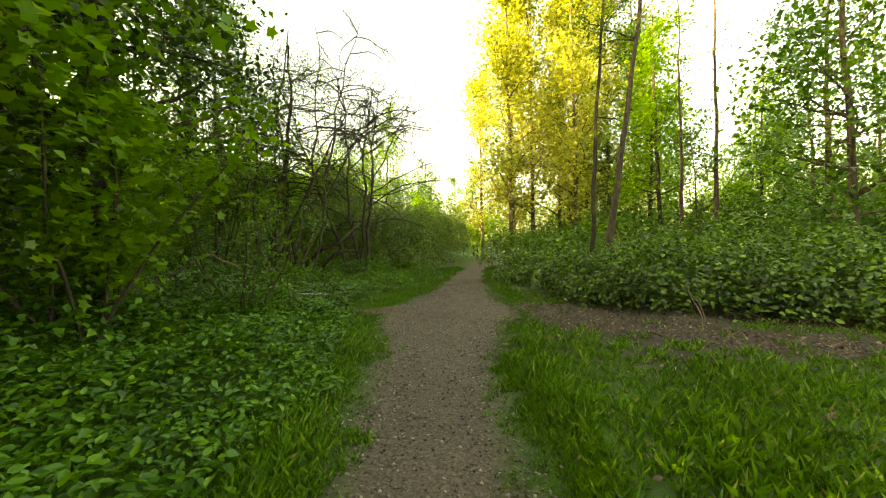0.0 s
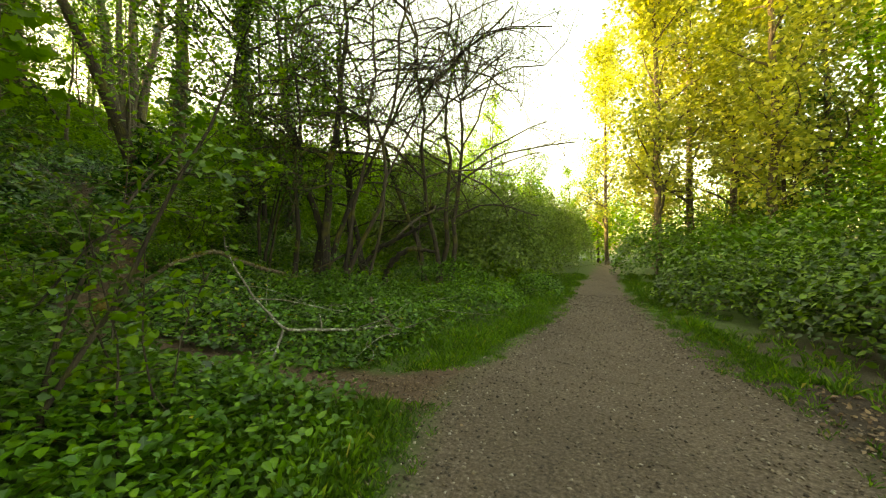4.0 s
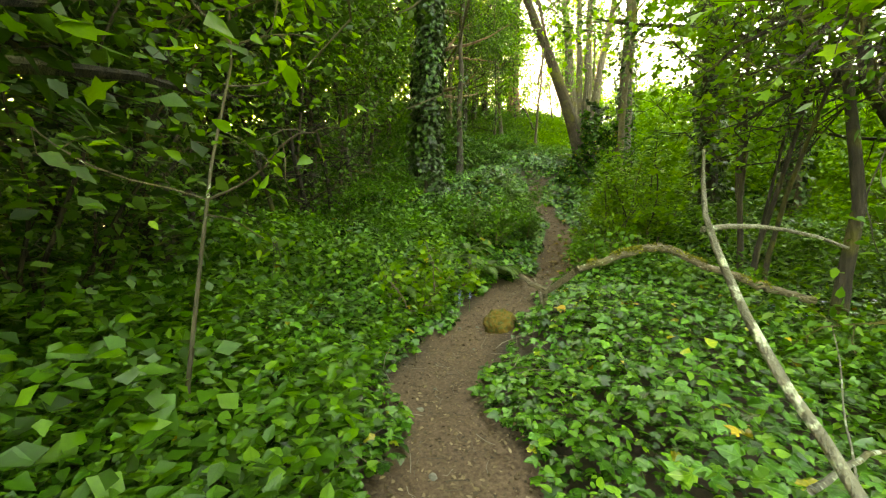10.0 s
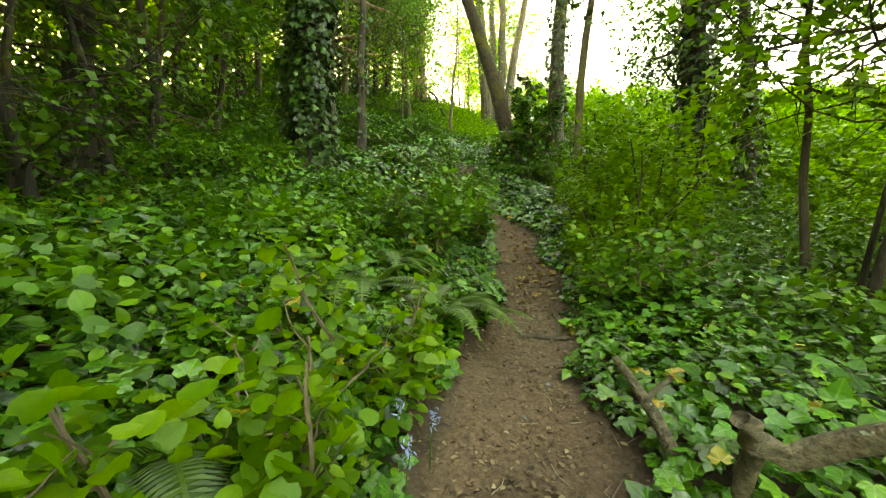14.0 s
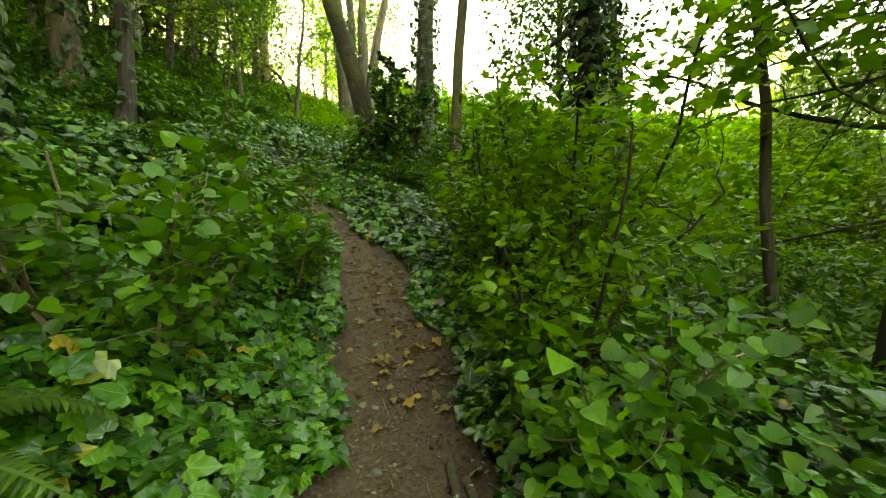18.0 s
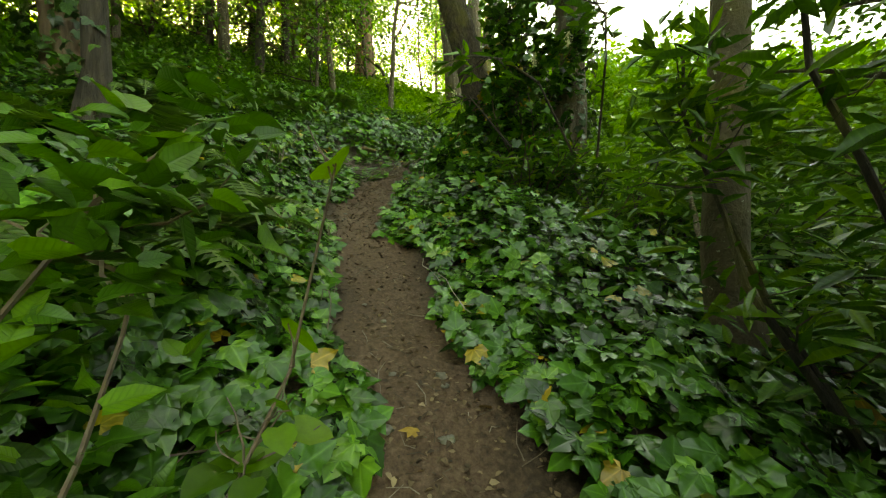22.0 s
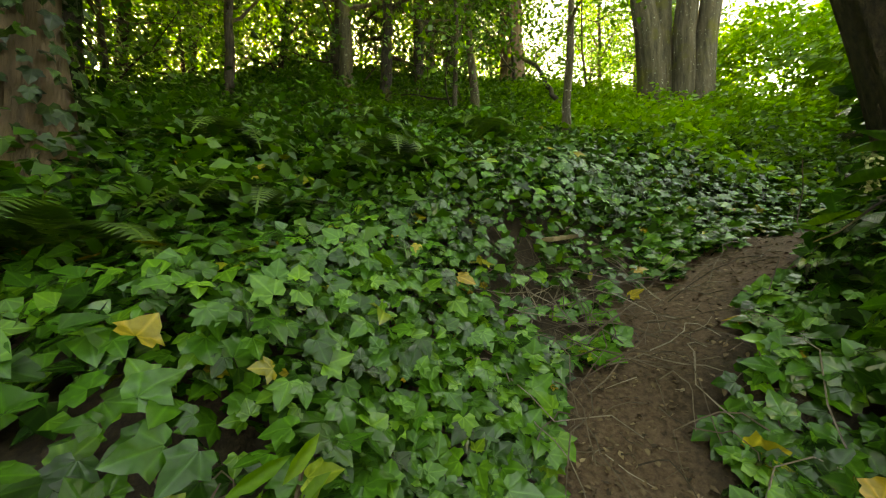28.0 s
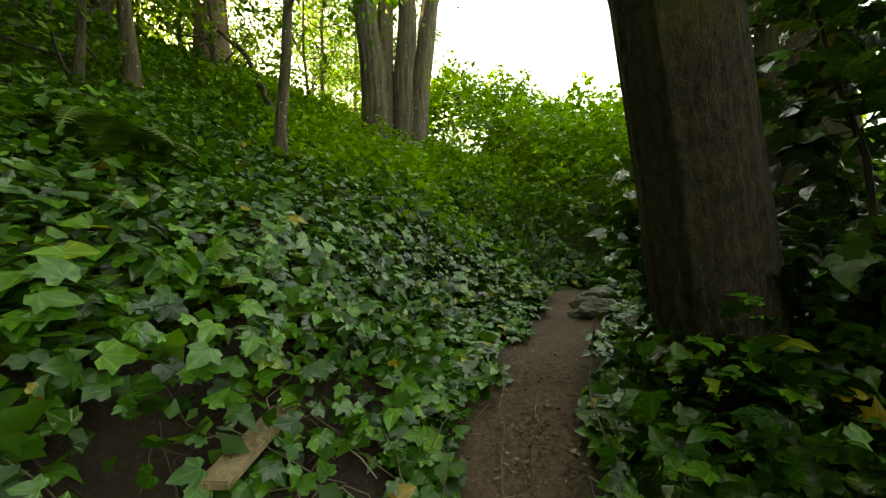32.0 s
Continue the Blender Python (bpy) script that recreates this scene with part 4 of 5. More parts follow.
thicket("willow_scrub", [(-2.6, 20, 2.2, 3.0, 3.6), (-2.2, 25, 2.4, 3.5, 4.2), (-1.2, 31, 2.6, 4.0, 4.6), (0.6, 38, 2.5, 4.5, 4.8), (-5.2, 19.5, 2.4, 2.6, 2.8), (-6, 24, 3, 3.5, 3.2)], "grey-green willow scrub along the path", WILLOW, TUFT, 0.11, 520, 72, "scrub", 1, sag=0.16)
thicket("slope_scrub", [(-9.5, 22, 3.5, 3.2, 1.0), (-14, 21, 3.5, 3, 1.6), (-18, 22.5, 3.5, 3.2, 2.4), (-22.5, 23.5, 3.5, 3.5, 3.0), (-12, 26.5, 4.5, 3, 1.0), (-18, 27, 4, 3, 1.6), (-7.5, 26.5, 2.5, 3, 1.0), (-9.5, 30, 4, 3, 1.3), (-15, 31, 4.5, 3, 1.5), (-21, 30, 4.5, 3, 1.8)], "sunlit fresh green scrub on the slope", FRESH, TUFT, 0.14, 330, 73, "scrub", 0.2)
thicket("under_scrub", [(12, 14, 4, 3, 2.4), (10, 20, 4, 4, 3.2), (6, 20, 2.5, 4, 2.2), (16, 18, 5, 5, 3.6), (4.5, 25, 2, 4, 2.4), (20, 12, 5, 5, 3.4), (14, 26, 6, 5, 4.0), (24, 22, 6, 6, 4.2), (9, 30, 4, 5, 3.6)], "green undergrowth below the trees", BROAD, TUFT, 0.16, 130, 74, "undergrowth", 0.3)
thicket("shade_thicket", [(-5.6, 1.0, 1.8, 1.6, 3.6), (-7.6, 2.2, 1.9, 1.6, 4.2), (-9.6, 2.6, 1.8, 1.6, 4.6), (-11.6, 3.2, 1.9, 1.6, 4.4), (-13.6, 4.0, 1.9, 1.7, 4.8), (-15.8, 5.0, 1.9, 1.6, 4.4), (-18.0, 6.0, 2.0, 1.7, 4.6), (-20.4, 6.6, 2.0, 1.8, 4.4), (-23.0, 7.6, 2.2, 1.8, 4.8), (-25.5, 9.5, 2.2, 1.8, 4.8)], "dark leafy thicket deep in the wood", HERB, TUFT, 0.13, 150, 78, "bushes", 1, sag=0.3)
thicket("nettle_bank", [(-3.4, 11.6, 1.5, 2.0, 0.45), (-4.8, 12.6, 1.8, 1.8, 0.6), (-2.2, 14.2, 1.2, 2.0, 0.5), (-3.6, 16, 1.8, 1.8, 0.9), (-0.9, 17.5, 0.9, 2, 0.6)], "low tangle of brambles and herbs beside the trail", HERB, OVATE, 0.07, 500, 75, "brambles", 10)

shrub("hazel_bush", -3.5, 6.5, "young hazel with bright green leaves", 2.8, 2.0, BROAD, BROADLEAF, 0.06, 1500, 6, BARK, 81, up=1.0, twig=0.4)
# FRESH on these maples lightens foliage that stands in deep shade
shrub("vine_maple", -4.6, 4.6, "tall vine maple with layered broad leaves", 4.2, 3.4, FRESH, MAPLE, 0.12, 4200, 12, BARK, 82, twig=0.6)
tree("leafy_maple", -4.5, 3.0, "dense leafy maple shading the gravel path", height=9, r=0.12, bark=BARK_DARK, leaf=FRESH, shape=MAPLE, leaf_size=0.13, count=4800, bare=0.2, limbs=26, limb=2.3, seed=88, twig=0.7)
tree("leafy_maple", -8.6, 13.9, "leafy maple spreading over the trail", height=10, r=0.045, bark=BARK, leaf=FRESH, shape=MAPLE, leaf_size=0.09, count=3200, bare=0.34, limbs=22, limb=2.8, seed=180, twig=0.7)
tree("leafy_maple", -5.2, 0.2, "dense leafy maple shading the gravel path", height=9, r=0.13, bark=BARK_DARK, leaf=FRESH, shape=MAPLE, leaf_size=0.13, count=4500, bare=0.2, limbs=24, limb=2.3, seed=89, twig=0.7)
shrub("vine_maple", -5.2, 2.0, "tall vine maple with layered broad leaves", 4.6, 3.8, FRESH, MAPLE, 0.12, 4200, 12, BARK, 83, twig=0.6)
shrub("hazel_bush", -7.4, 5.2, "dark leafy hazel bush", 3.2, 2.4, BROAD, OVATE, 0.075, 2600, 10, BARK, 84, twig=0.5)
shrub("laurel", -13.8, 15.5, "dark glossy cherry laurel with long leaves", 0.95, 1.5, LAUREL, LANCE, 0.14, 900, 12, BARK_DARK, 85, twig=0.35)
shrub("vine_maple", -9.5, 12.1, "vine maple with bright green leaves", 1.6, 1.3, FRESH, BROADLEAF, 0.06, 1900, 8, BARK_DARK, 86, twig=0.3)
# FRESH leaf again to lighten a shaded shrub
shrub("elder_bush", -10.15, 12.75, "leafy green shrub crowding the trail", 1.9, 1.7, FRESH, BROADLEAF, 0.06, 3000, 9, BARK_DARK, 87, twig=0.35)
shrub("laurel", -11.4, 13.75, "tall dark glossy laurel crowding the trail", 2.3, 1.8, LAUREL, LANCE, 0.12, 1900, 11, BARK_DARK, 90, twig=0.3)

# ---- ground cover ----
irng = np.random.default_rng(200)
n = 240000
x, y = irng.uniform(-21, -2.4, n), irng.uniform(5.0, 19.0, n)
d, tz, sd = trail_near(x, y)
edge = trail_half(x) + 0.03 + 0.09 * np.sin(x * 4.1 + y * 2) + 0.06 * np.sin(y * 9)
block_spot = (np.hypot(x + 4.6, y - 8.02) < 0.2) | (np.hypot(x + 4.35, y - 7.83) < 0.2)
bare_bank = (np.hypot(x + 17.0, y - 13.85) < 0.72 + 0.15 * np.sin(x * 9)) | (np.hypot(x + 15.4, y - 11.9) < 0.4 + 0.15 * np.sin(x * 8)) | (np.hypot(x + 6.95, y - 9.5) < 0.24 + 0.1 * np.sin(x * 11))
keep = (d > edge) & (d < 5.5) & ~block_spot & (road_off(x, y) > 0.9) & (~bare_bank | (irng.uniform(0, 1, n) < 0.2)) & (irng.uniform(0, 1, n) < np.clip(1.25 - d / 5.0, 0.25, 1) * np.interp(x, [-10, -8], [1.0, 0.82]))
x, y, d = x[keep], y[keep], d[keep]
hgt = 0.025 + irng.uniform(0, 1, len(x)) ** 0.75 * (0.08 + 0.25 * smooth(0.35, 1.2, d)) * (1 + 0.4 * np.sin(x * 1.7) * np.sin(y * 1.9))
nx = (land(x + 0.1, y) - land(x - 0.1, y)) / 0.2
ny = (land(x, y + 0.1) - land(x, y - 0.1)) / 0.2
at = np.stack([x, y, land(x, y) + hgt], -1)
up_ = unit(np.stack([-nx, -ny, np.ones(len(x))], -1))
close = d < 1.5
size = np.interp(x, [-10.5, -7.0], [0.094, 0.07])
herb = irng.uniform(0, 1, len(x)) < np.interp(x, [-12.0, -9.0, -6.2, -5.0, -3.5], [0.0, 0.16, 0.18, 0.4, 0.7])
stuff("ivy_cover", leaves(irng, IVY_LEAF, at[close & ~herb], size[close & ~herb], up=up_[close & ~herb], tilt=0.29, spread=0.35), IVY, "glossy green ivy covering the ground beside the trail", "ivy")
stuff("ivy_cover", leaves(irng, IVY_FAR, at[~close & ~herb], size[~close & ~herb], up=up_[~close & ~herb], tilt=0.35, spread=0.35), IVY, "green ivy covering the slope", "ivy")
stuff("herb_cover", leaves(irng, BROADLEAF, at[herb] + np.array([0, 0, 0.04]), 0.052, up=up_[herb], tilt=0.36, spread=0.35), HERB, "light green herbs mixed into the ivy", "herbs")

n = 330000
x, y = irng.uniform(-32, -0.4, n), irng.uniform(-4, 27, n)
d, _, _ = trail_near(x, y)
r = road_off(x, y)
lump = 0.5 + 0.5 * np.sin(x * 1.25 + 1.7 * np.sin(y * 0.8)) * np.sin(y * 1.4 + 0.9)
keep = (d > 2.4) & (r > 1.1 + 0.5 * lump) & (irng.uniform(0, 1, n) < np.clip(1.15 - np.minimum(d, r + 2) / 17, 0.1, 0.75) * (0.55 + 0.45 * lump)) & ((y > 8.6) | (x < -6.5) | (y < -2) | (irng.uniform(0, 1, n) < 0.4))
x, y, d, lump = x[keep], y[keep], d[keep], lump[keep]
hgt = 0.04 + irng.uniform(0, 1, len(x)) ** 0.7 * (0.1 + 0.42 * lump)
at = np.stack([x, y, land(x, y) + hgt], -1)
open_slope = (y > 15.5 + 0.25 * np.minimum(0, x + 9) + irng.normal(size=len(x))) & (x > -26)
low = irng.uniform(0, 1, len(x)) < 0.5
size = 0.075 + 0.035 * smooth(4, 12, d)
# for x > -11 brighter FRESH leaves make up for light missing there
for pick, mat, words in ((open_slope, FRESH, "fresh green herbs covering the open slope"), (~open_slope & low, HERB, "leafy green herbs covering the wooded slope"), (~open_slope & ~low & (x > -11), FRESH, "low undergrowth below the trees, leaf colour lightened against the shade"), (~open_slope & ~low & (x <= -11), BROAD, "low green undergrowth covering the wooded slope")):
    stuff("slope_cover", leaves(irng, OVATE, at[pick], size[pick], tilt=0.45, spread=0.4), mat, words, "herbs")

# ---- undergrowth on the slopes ----
urng = random.Random(9)


def mounds(n, x0, x1, y0, y1, r, h, ok=lambda a, b: True):
    return [(a, b, r * urng.uniform(0.7, 1.3), r * urng.uniform(0.7, 1.3), h * urng.uniform(0.6, 1.4)) for a, b in spots_in(urng, n, x0, x1, y0, y1, r * 1.1, ok)]


off_trail = lambda a, b: float(trail_near(a, b)[0]) > 2.6
thicket("slope_undergrowth", mounds(40, -32, -17.5, 0, 18, 2.0, 0.55, off_trail), "green undergrowth on the wooded slope", HERB, TUFT, 0.095, 210, 91, "undergrowth", 0.5)
thicket("shade_undergrowth", mounds(34, -19, -5, -8, 7.2, 1.8, 1.0, lambda a, b: off_trail(a, b) and b < 6.8), "leafy undergrowth below the trees", HERB, TUFT, 0.1, 210, 92, "undergrowth", 1)
thicket("bank_herbs", [(-6.5, 17.5, 2.0, 1.8, 0.5), (-8.8, 19, 2.4, 2.0, 0.5), (-7, 21.5, 2.4, 2, 0.6), (-11.0, 20, 2.4, 2, 0.6), (-5.4, 14.9, 1.6, 1.4, 0.45), (-8.2, 16.4, 1.8, 1.3, 0.5)], "low fresh green herbs on the open bank", FRESH, TUFT, 0.085, 420, 96, "herbs", 1)
thicket("slope_herbs", mounds(22, -24, -14, 16.5, 22, 1.6, 0.8, lambda a, b: off_trail(a, b)), "dense green bushes below the open slope", FRESH, TUFT, 0.1, 260, 93, "bushes", 1)
thicket("trail_bushes", [(-8.0, 12.6, 1.2, 1.2, 0.5), (-7.6, 15.2, 1.6, 1.4, 1.0), (-9.6, 14.8, 1.6, 1.4, 1.2), (-12.6, 16.6, 1.5, 1.3, 1.0), (-11.0, 14.6, 1.2, 1.0, 0.8), (-15.2, 17.6, 1.6, 1.2, 0.9)], "leafy bushes on the shaded slope", BROAD, OVATE, 0.085, 420, 94, "bushes", 6)
thicket("trail_end_bushes", [(-17.6, 18.9, 1.3, 0.9, 1.0), (-16.2, 18.1, 0.9, 0.8, 0.9), (-18.8, 17.9, 0.9, 0.9, 0.7), (-17.4, 20.4, 1.6, 1.2, 1.3)], "dark leafy bushes closing the upper trail", BROAD, OVATE, 0.085, 430, 98, "bushes", 5)
thicket("left_bushes", [(-8.9, 7.6, 1.1, 0.9, 0.55), (-10.4, 8.6, 1.4, 1.0, 0.6), (-11.6, 9.6, 1.2, 0.9, 0.6), (-9.5, 6.3, 1.6, 1.2, 0.9), (-12.6, 8.0, 1.6, 1.2, 0.9), (-7.6, 6.2, 1.3, 0.9, 0.6)], "low leafy salmonberry growing through the ivy", HERB, ROUND, 0.055, 560, 95, "bushes", 8)

tree("hazel_sapling", -4.0, 7.3, "thin hazel sapling with sparse bright leaves", height=3.6, r=0.011, lean=(0.1, 0.05), bark=BARK_GREY, leaf=FRESH, leaf_size=0.05, count=600, bare=0.3, limbs=12, limb=0.7, up=0.3, seed=101, twig=0.3, twig_r=0.003, limb_r=0.006, sides=7, category="sapling")
tree("hazel_sapling", -5.6, 7.1, "thin hazel sapling with sparse bright leaves", height=3.9, r=0.013, lean=(-0.1, 0.1), bark=BARK_GREY, leaf=FRESH, leaf_size=0.055, count=800, bare=0.28, limbs=13, limb=0.75, up=0.3, seed=102, twig=0.3, twig_r=0.003, limb_r=0.006, sides=7, category="sapling")
shrub("hazel_sapling", -3.0, 6.9, "hazel shoot with bright yellow-green leaves", 1.9, 1.1, FRESH, BROADLEAF, 0.07, 300, 4, BARK, 103, up=1.0, twig=0.3, thick=0.5)
shrub("salmonberry", -8.75, 9.1, "bright green salmonberry beside the trail", 0.85, 1.2, FRESH, ROUND, 0.062, 800, 9, TWIG, 104, twig=0.22)
shrub("salmonberry", -8.0, 8.5, "bright green salmonberry beside the trail", 0.7, 1.1, FRESH, ROUND, 0.062, 700, 9, TWIG, 105, twig=0.22)
shrub("trail_shrub", -11.65, 11.35, "leafy shrub leaning over the trail", 1.55, 1.5, HERB, BROADLEAF, 0.062, 2600, 10, TWIG, 106, twig=0.22, thick=0.5)
shrub("laurel", -14.5, 14.95, "dark glossy cherry laurel with long leaves", 0.9, 0.9, LAUREL, LANCE, 0.14, 380, 10, BARK_DARK, 107, twig=0.25)
shrub("laurel", -12.9, 15.8, "dark glossy cherry laurel with long leaves", 0.95, 1.4, LAUREL, LANCE, 0.14, 650, 10, BARK_DARK, 108, twig=0.28)
shrub("laurel_seedling", -15.4, 12.2, "young laurel with fresh pale green leaves", 0.42, 0.5, FRESH, LANCE, 0.1, 60, 5, TWIG, 109, twig=0.1)
shrub("laurel_seedling", -14.3, 12.5, "young laurel with long green leaves", 0.3, 0.4, HERB, LANCE, 0.12, 50, 5, TWIG, 110, twig=0.1)
tree("young_maple", -8.1, 13.45, "young maple with thin dark stems leaning apart and big bright leaves", height=6, bark=BARK_DARK, leaf=FRESH, shape=MAPLE, leaf_size=0.11, count=2200, bare=0.4, limbs=16, limb=1.9, up=0.25, seed=111, twig=0.5,
     stems=[(0, 0, 1.3, 0.2, 0.042, 6), (0.12, 0.05, 2.0, -0.2, 0.035, 5.6), (-0.1, 0.1, 0.5, 0.6, 0.03, 5.2)])
shrub("vine_maple", -9.9, 13.1, "vine maple with layers of bright green leaves", 2.4, 2.4, FRESH, MAPLE, 0.085, 2600, 9, BARK_DARK, 112, twig=0.4, tilt=0.35)
shrub("salmonberry", -9.1, 11.75, "leafy salmonberry crowding the trail", 1.0, 1.2, HERB, ROUND, 0.06, 1300, 9, TWIG, 113, twig=0.24)
shrub("salmonberry", -10.75, 10.3, "leafy salmonberry crowding the trail", 1.15, 1.2, HERB, ROUND, 0.06, 1500, 9, TWIG, 114, twig=0.24)

for k, (fx, fy, fs) in enumerate([(-9.4, 9.72, 0.75), (-9.6, 9.2, 0.8), (-9.5, 10.05, 0.6), (-10.2, 9.6, 0.7), (-13.1, 11.55, 0.85), (-13.75, 11.85, 0.8), (-14.4, 11.35, 1.0), (-18.2, 11.2, 1.0), (-18.1, 12.6, 0.9),
                                  (-17.2, 11.7, 0.8), (-19.2, 12.4, 0.9), (-16.6, 11.0, 0.9), (-10.9, 9.2, 0.8), (-12.0, 10.2, 0.7), (-8.3, 8.3, 0.6), (-19.5, 13.8, 0.9)]):
    fern(fx, fy, fs, 13, 300 + k)

# ---- fallen wood, stones, litter ----


def gz(px, py, up=0.0):
    return (px, py, float(land(px, py)) + up)


line_thing("dead_branch", [(-4.36, 8.79, 1.7), (-4.34, 8.77, 1.5), (-4.2, 8.82, 1.2), (-3.98, 8.88, 0.85), (-3.73, 8.93, 0.6), (-3.58, 8.91, 0.46), (-3.3, 9.3, 0.4), (-2.95, 9.75, 0.33), (-2.71, 10.17, 0.32)],
           [0.003, 0.007, 0.01, 0.012, 0.014, 0.016, 0.017, 0.018, 0.02], "pale dead branch crusted with lichen beside the trail", BARK_LICHEN, "branch", 7, 0.12, 401,
           extra=[([(-4.34, 8.77, 1.5), (-4.28, 8.9, 1.52), (-4.2, 9.0, 1.46)], [0.009, 0.006, 0.004], "side_twig", None),
                  ([(-3.58, 8.91, 0.46), (-3.5, 8.72, 0.3), (-3.42, 8.5, 0.16), (-3.2, 8.35, 0.12)], [0.02, 0.017, 0.012, 0.006], "side_twig", None),
                  ([(-3.5, 8.72, 0.3), (-3.75, 8.55, 0.22), (-4.0, 8.5, 0.2)], [0.012, 0.009, 0.005], "side_twig", None),
                  ([(-3.98, 8.8, 0.85), (-3.85, 9.2, 0.8), (-3.6, 9.7, 0.62), (-3.4, 10.1, 0.5)], [0.009, 0.008, 0.006, 0.003], "side_twig", None),
                  ([(-4.1, 8.77, 1.02), (-4.3, 9.3, 0.95), (-4.3, 9.9, 0.75)], [0.007, 0.006, 0.003], "side_twig", None),
                  ([(-3.3, 9.3, 0.4), (-3.6, 9.7, 0.5), (-4.0, 10.2, 0.45), (-4.2, 10.7, 0.42)], [0.011, 0.009, 0.006, 0.003], "side_twig", None)])
line_thing("broken_limb", [(-2.62, 10.02, 0.2), (-2.72, 10.2, 0.34), (-3.0, 10.5, 0.36), (-3.3, 10.8, 0.42), (-3.42, 10.9, 0.62)], [0.03, 0.042, 0.04, 0.038, 0.03], "broken brown limb with a raw pale end", OLDWOOD, "branch", 8, 0.15, 402)
brng = np.random.default_rng(77)
for k in range(38):
    bx, by = brng.uniform(-4.7, -2.2), brng.uniform(9.3, 12.2)
    p0 = np.array([bx, by, float(land(bx, by)) + brng.uniform(0.15, 0.4)])
    ln = wander(brng, p0, brng.normal(size=3) * np.array([1, 1, 0.12]), brng.uniform(0.5, 1.4), 5, 0.18)
    line_thing("dry_twig", ln, np.linspace(0.007, 0.002, len(ln)), "thin grey dry twig lying on the herbs", BARK_LICHEN, "twig", 5, 0.1, 410 + k, "dry twigs")
mossy_log = line_thing("mossy_log", [(-7.26, 9.5, 1.14), (-7.31, 9.68, 1.03), (-7.36, 9.85, 0.93), (-7.15, 9.9, 1.05), (-6.92, 10.0, 1.24)],
           [0.018, 0.026, 0.032, 0.03, 0.032], "crooked fallen log, bare at one end and mossy at the elbow", OLDWOOD, "log", 12, 0.12, 430,
           extra=[([(-6.99, 9.96, 1.19), (-6.93, 10.15, 1.28), (-6.98, 10.55, 1.4), (-7.06, 11.06, 1.48), (-7.02, 11.5, 1.3), (-6.95, 12.1, 1.1), (-6.9, 12.9, 0.9)], [0.03, 0.032, 0.034, 0.042, 0.038, 0.042, 0.046], "far_limb", None),
                  ([(-7.38, 9.86, 0.93), (-7.45, 9.9, 0.7), (-7.48, 9.92, 0.42)], [0.03, 0.028, 0.032], "stub", None)])
mrng = np.random.default_rng(433)
n = 5200
my = mrng.uniform(10.1, 12.4, n)
patch = np.sin(my * 9.0) + 0.7 * np.sin(my * 23 + 1) + 1.1 * smooth(10.4, 11.0, my) * smooth(11.7, 11.2, my)
my = my[patch > mrng.uniform(-0.4, 1.2, n)]
a = mrng.normal(size=len(my)) * 0.75
mid = np.stack([np.interp(my, [9.96, 10.15, 10.55, 11.06, 11.5, 12.1, 12.9], [-6.99, -6.93, -6.98, -7.06, -7.02, -6.95, -6.9]), my, np.interp(my, [9.96, 10.15, 10.55, 11.06, 11.5, 12.1, 12.9], [1.19, 1.28, 1.4, 1.46, 1.3, 1.1, 0.9])], -1)
away = np.stack([np.sin(a), np.zeros(len(a)), np.cos(a)], -1)
moss_at = mid + away * mrng.uniform(0.026, 0.046, len(a))[:, None] - np.array([-7.26, 9.5, 1.14])
tagged(part("moss", leaves(mrng, TUFT, moss_at, 0.024, tilt=0.9, out=away, spread=0.6), MOSS, mossy_log, "yellow-green cushion moss"), kind="stuff")
line_thing("forked_stick", [(-7.95, 9.98, 1.03), (-7.82, 10.03, 0.88), (-7.6, 9.95, 0.62), (-7.5, 9.85, 0.48)], [0.012, 0.022, 0.028, 0.026], "weathered forked stick beside the trail", OLDWOOD, "branch", 8, 0.12, 440,
           extra=[([(-7.82, 10.03, 0.88), (-7.78, 10.12, 0.98)], [0.016, 0.01], "prong", None)])
line_thing("leaning_low_tree", [gz(-5.3, 13.6, 0.0), (-5.1, 13.55, 1.0), (-4.6, 13.5, 1.5), (-3.8, 13.3, 1.8), (-3.0, 13.0, 2.1)], [0.08, 0.07, 0.06, 0.045, 0.03], "dark curved trunk leaning low over the bank", BARK_DARK, "tree", 9, 0.12, 431)
line_thing("leaning_low_tree", [gz(-4.9, 14.2, 0.0), (-4.5, 14.0, 1.1), (-3.9, 13.9, 1.5), (-3.2, 13.9, 1.4)], [0.08, 0.07, 0.055, 0.035], "dark curved trunk leaning low over the bank", BARK_DARK, "tree", 9, 0.12, 432)
line_thing("fallen_log", [gz(-19.6, 12.3, 0.05), gz(-20.4, 13.2, 0.28), gz(-21.2, 14.4, 0.1)], [0.05, 0.06, 0.05], "dark fallen branch on the slope", BARK_DARK, "log", 7, 0.1, 433)
line_thing("leaning_pole", [gz(-21.6, 16.3, 0.1), gz(-23.6, 16.4, 1.2), gz(-25.2, 16.3, 1.3)], [0.05, 0.045, 0.03], "dark dead pole leaning against the pine", BARK_DARK, "branch", 7, 0.1, 434)
line_thing("dead_stick", [gz(-12.7, 15.1, 0.1), gz(-13.0, 15.5, 0.6), gz(-13.2, 15.75, 0.9)], [0.025, 0.022, 0.015], "pale dead stick in the laurel", OLDWOOD, "branch", 6, 0.1, 435)
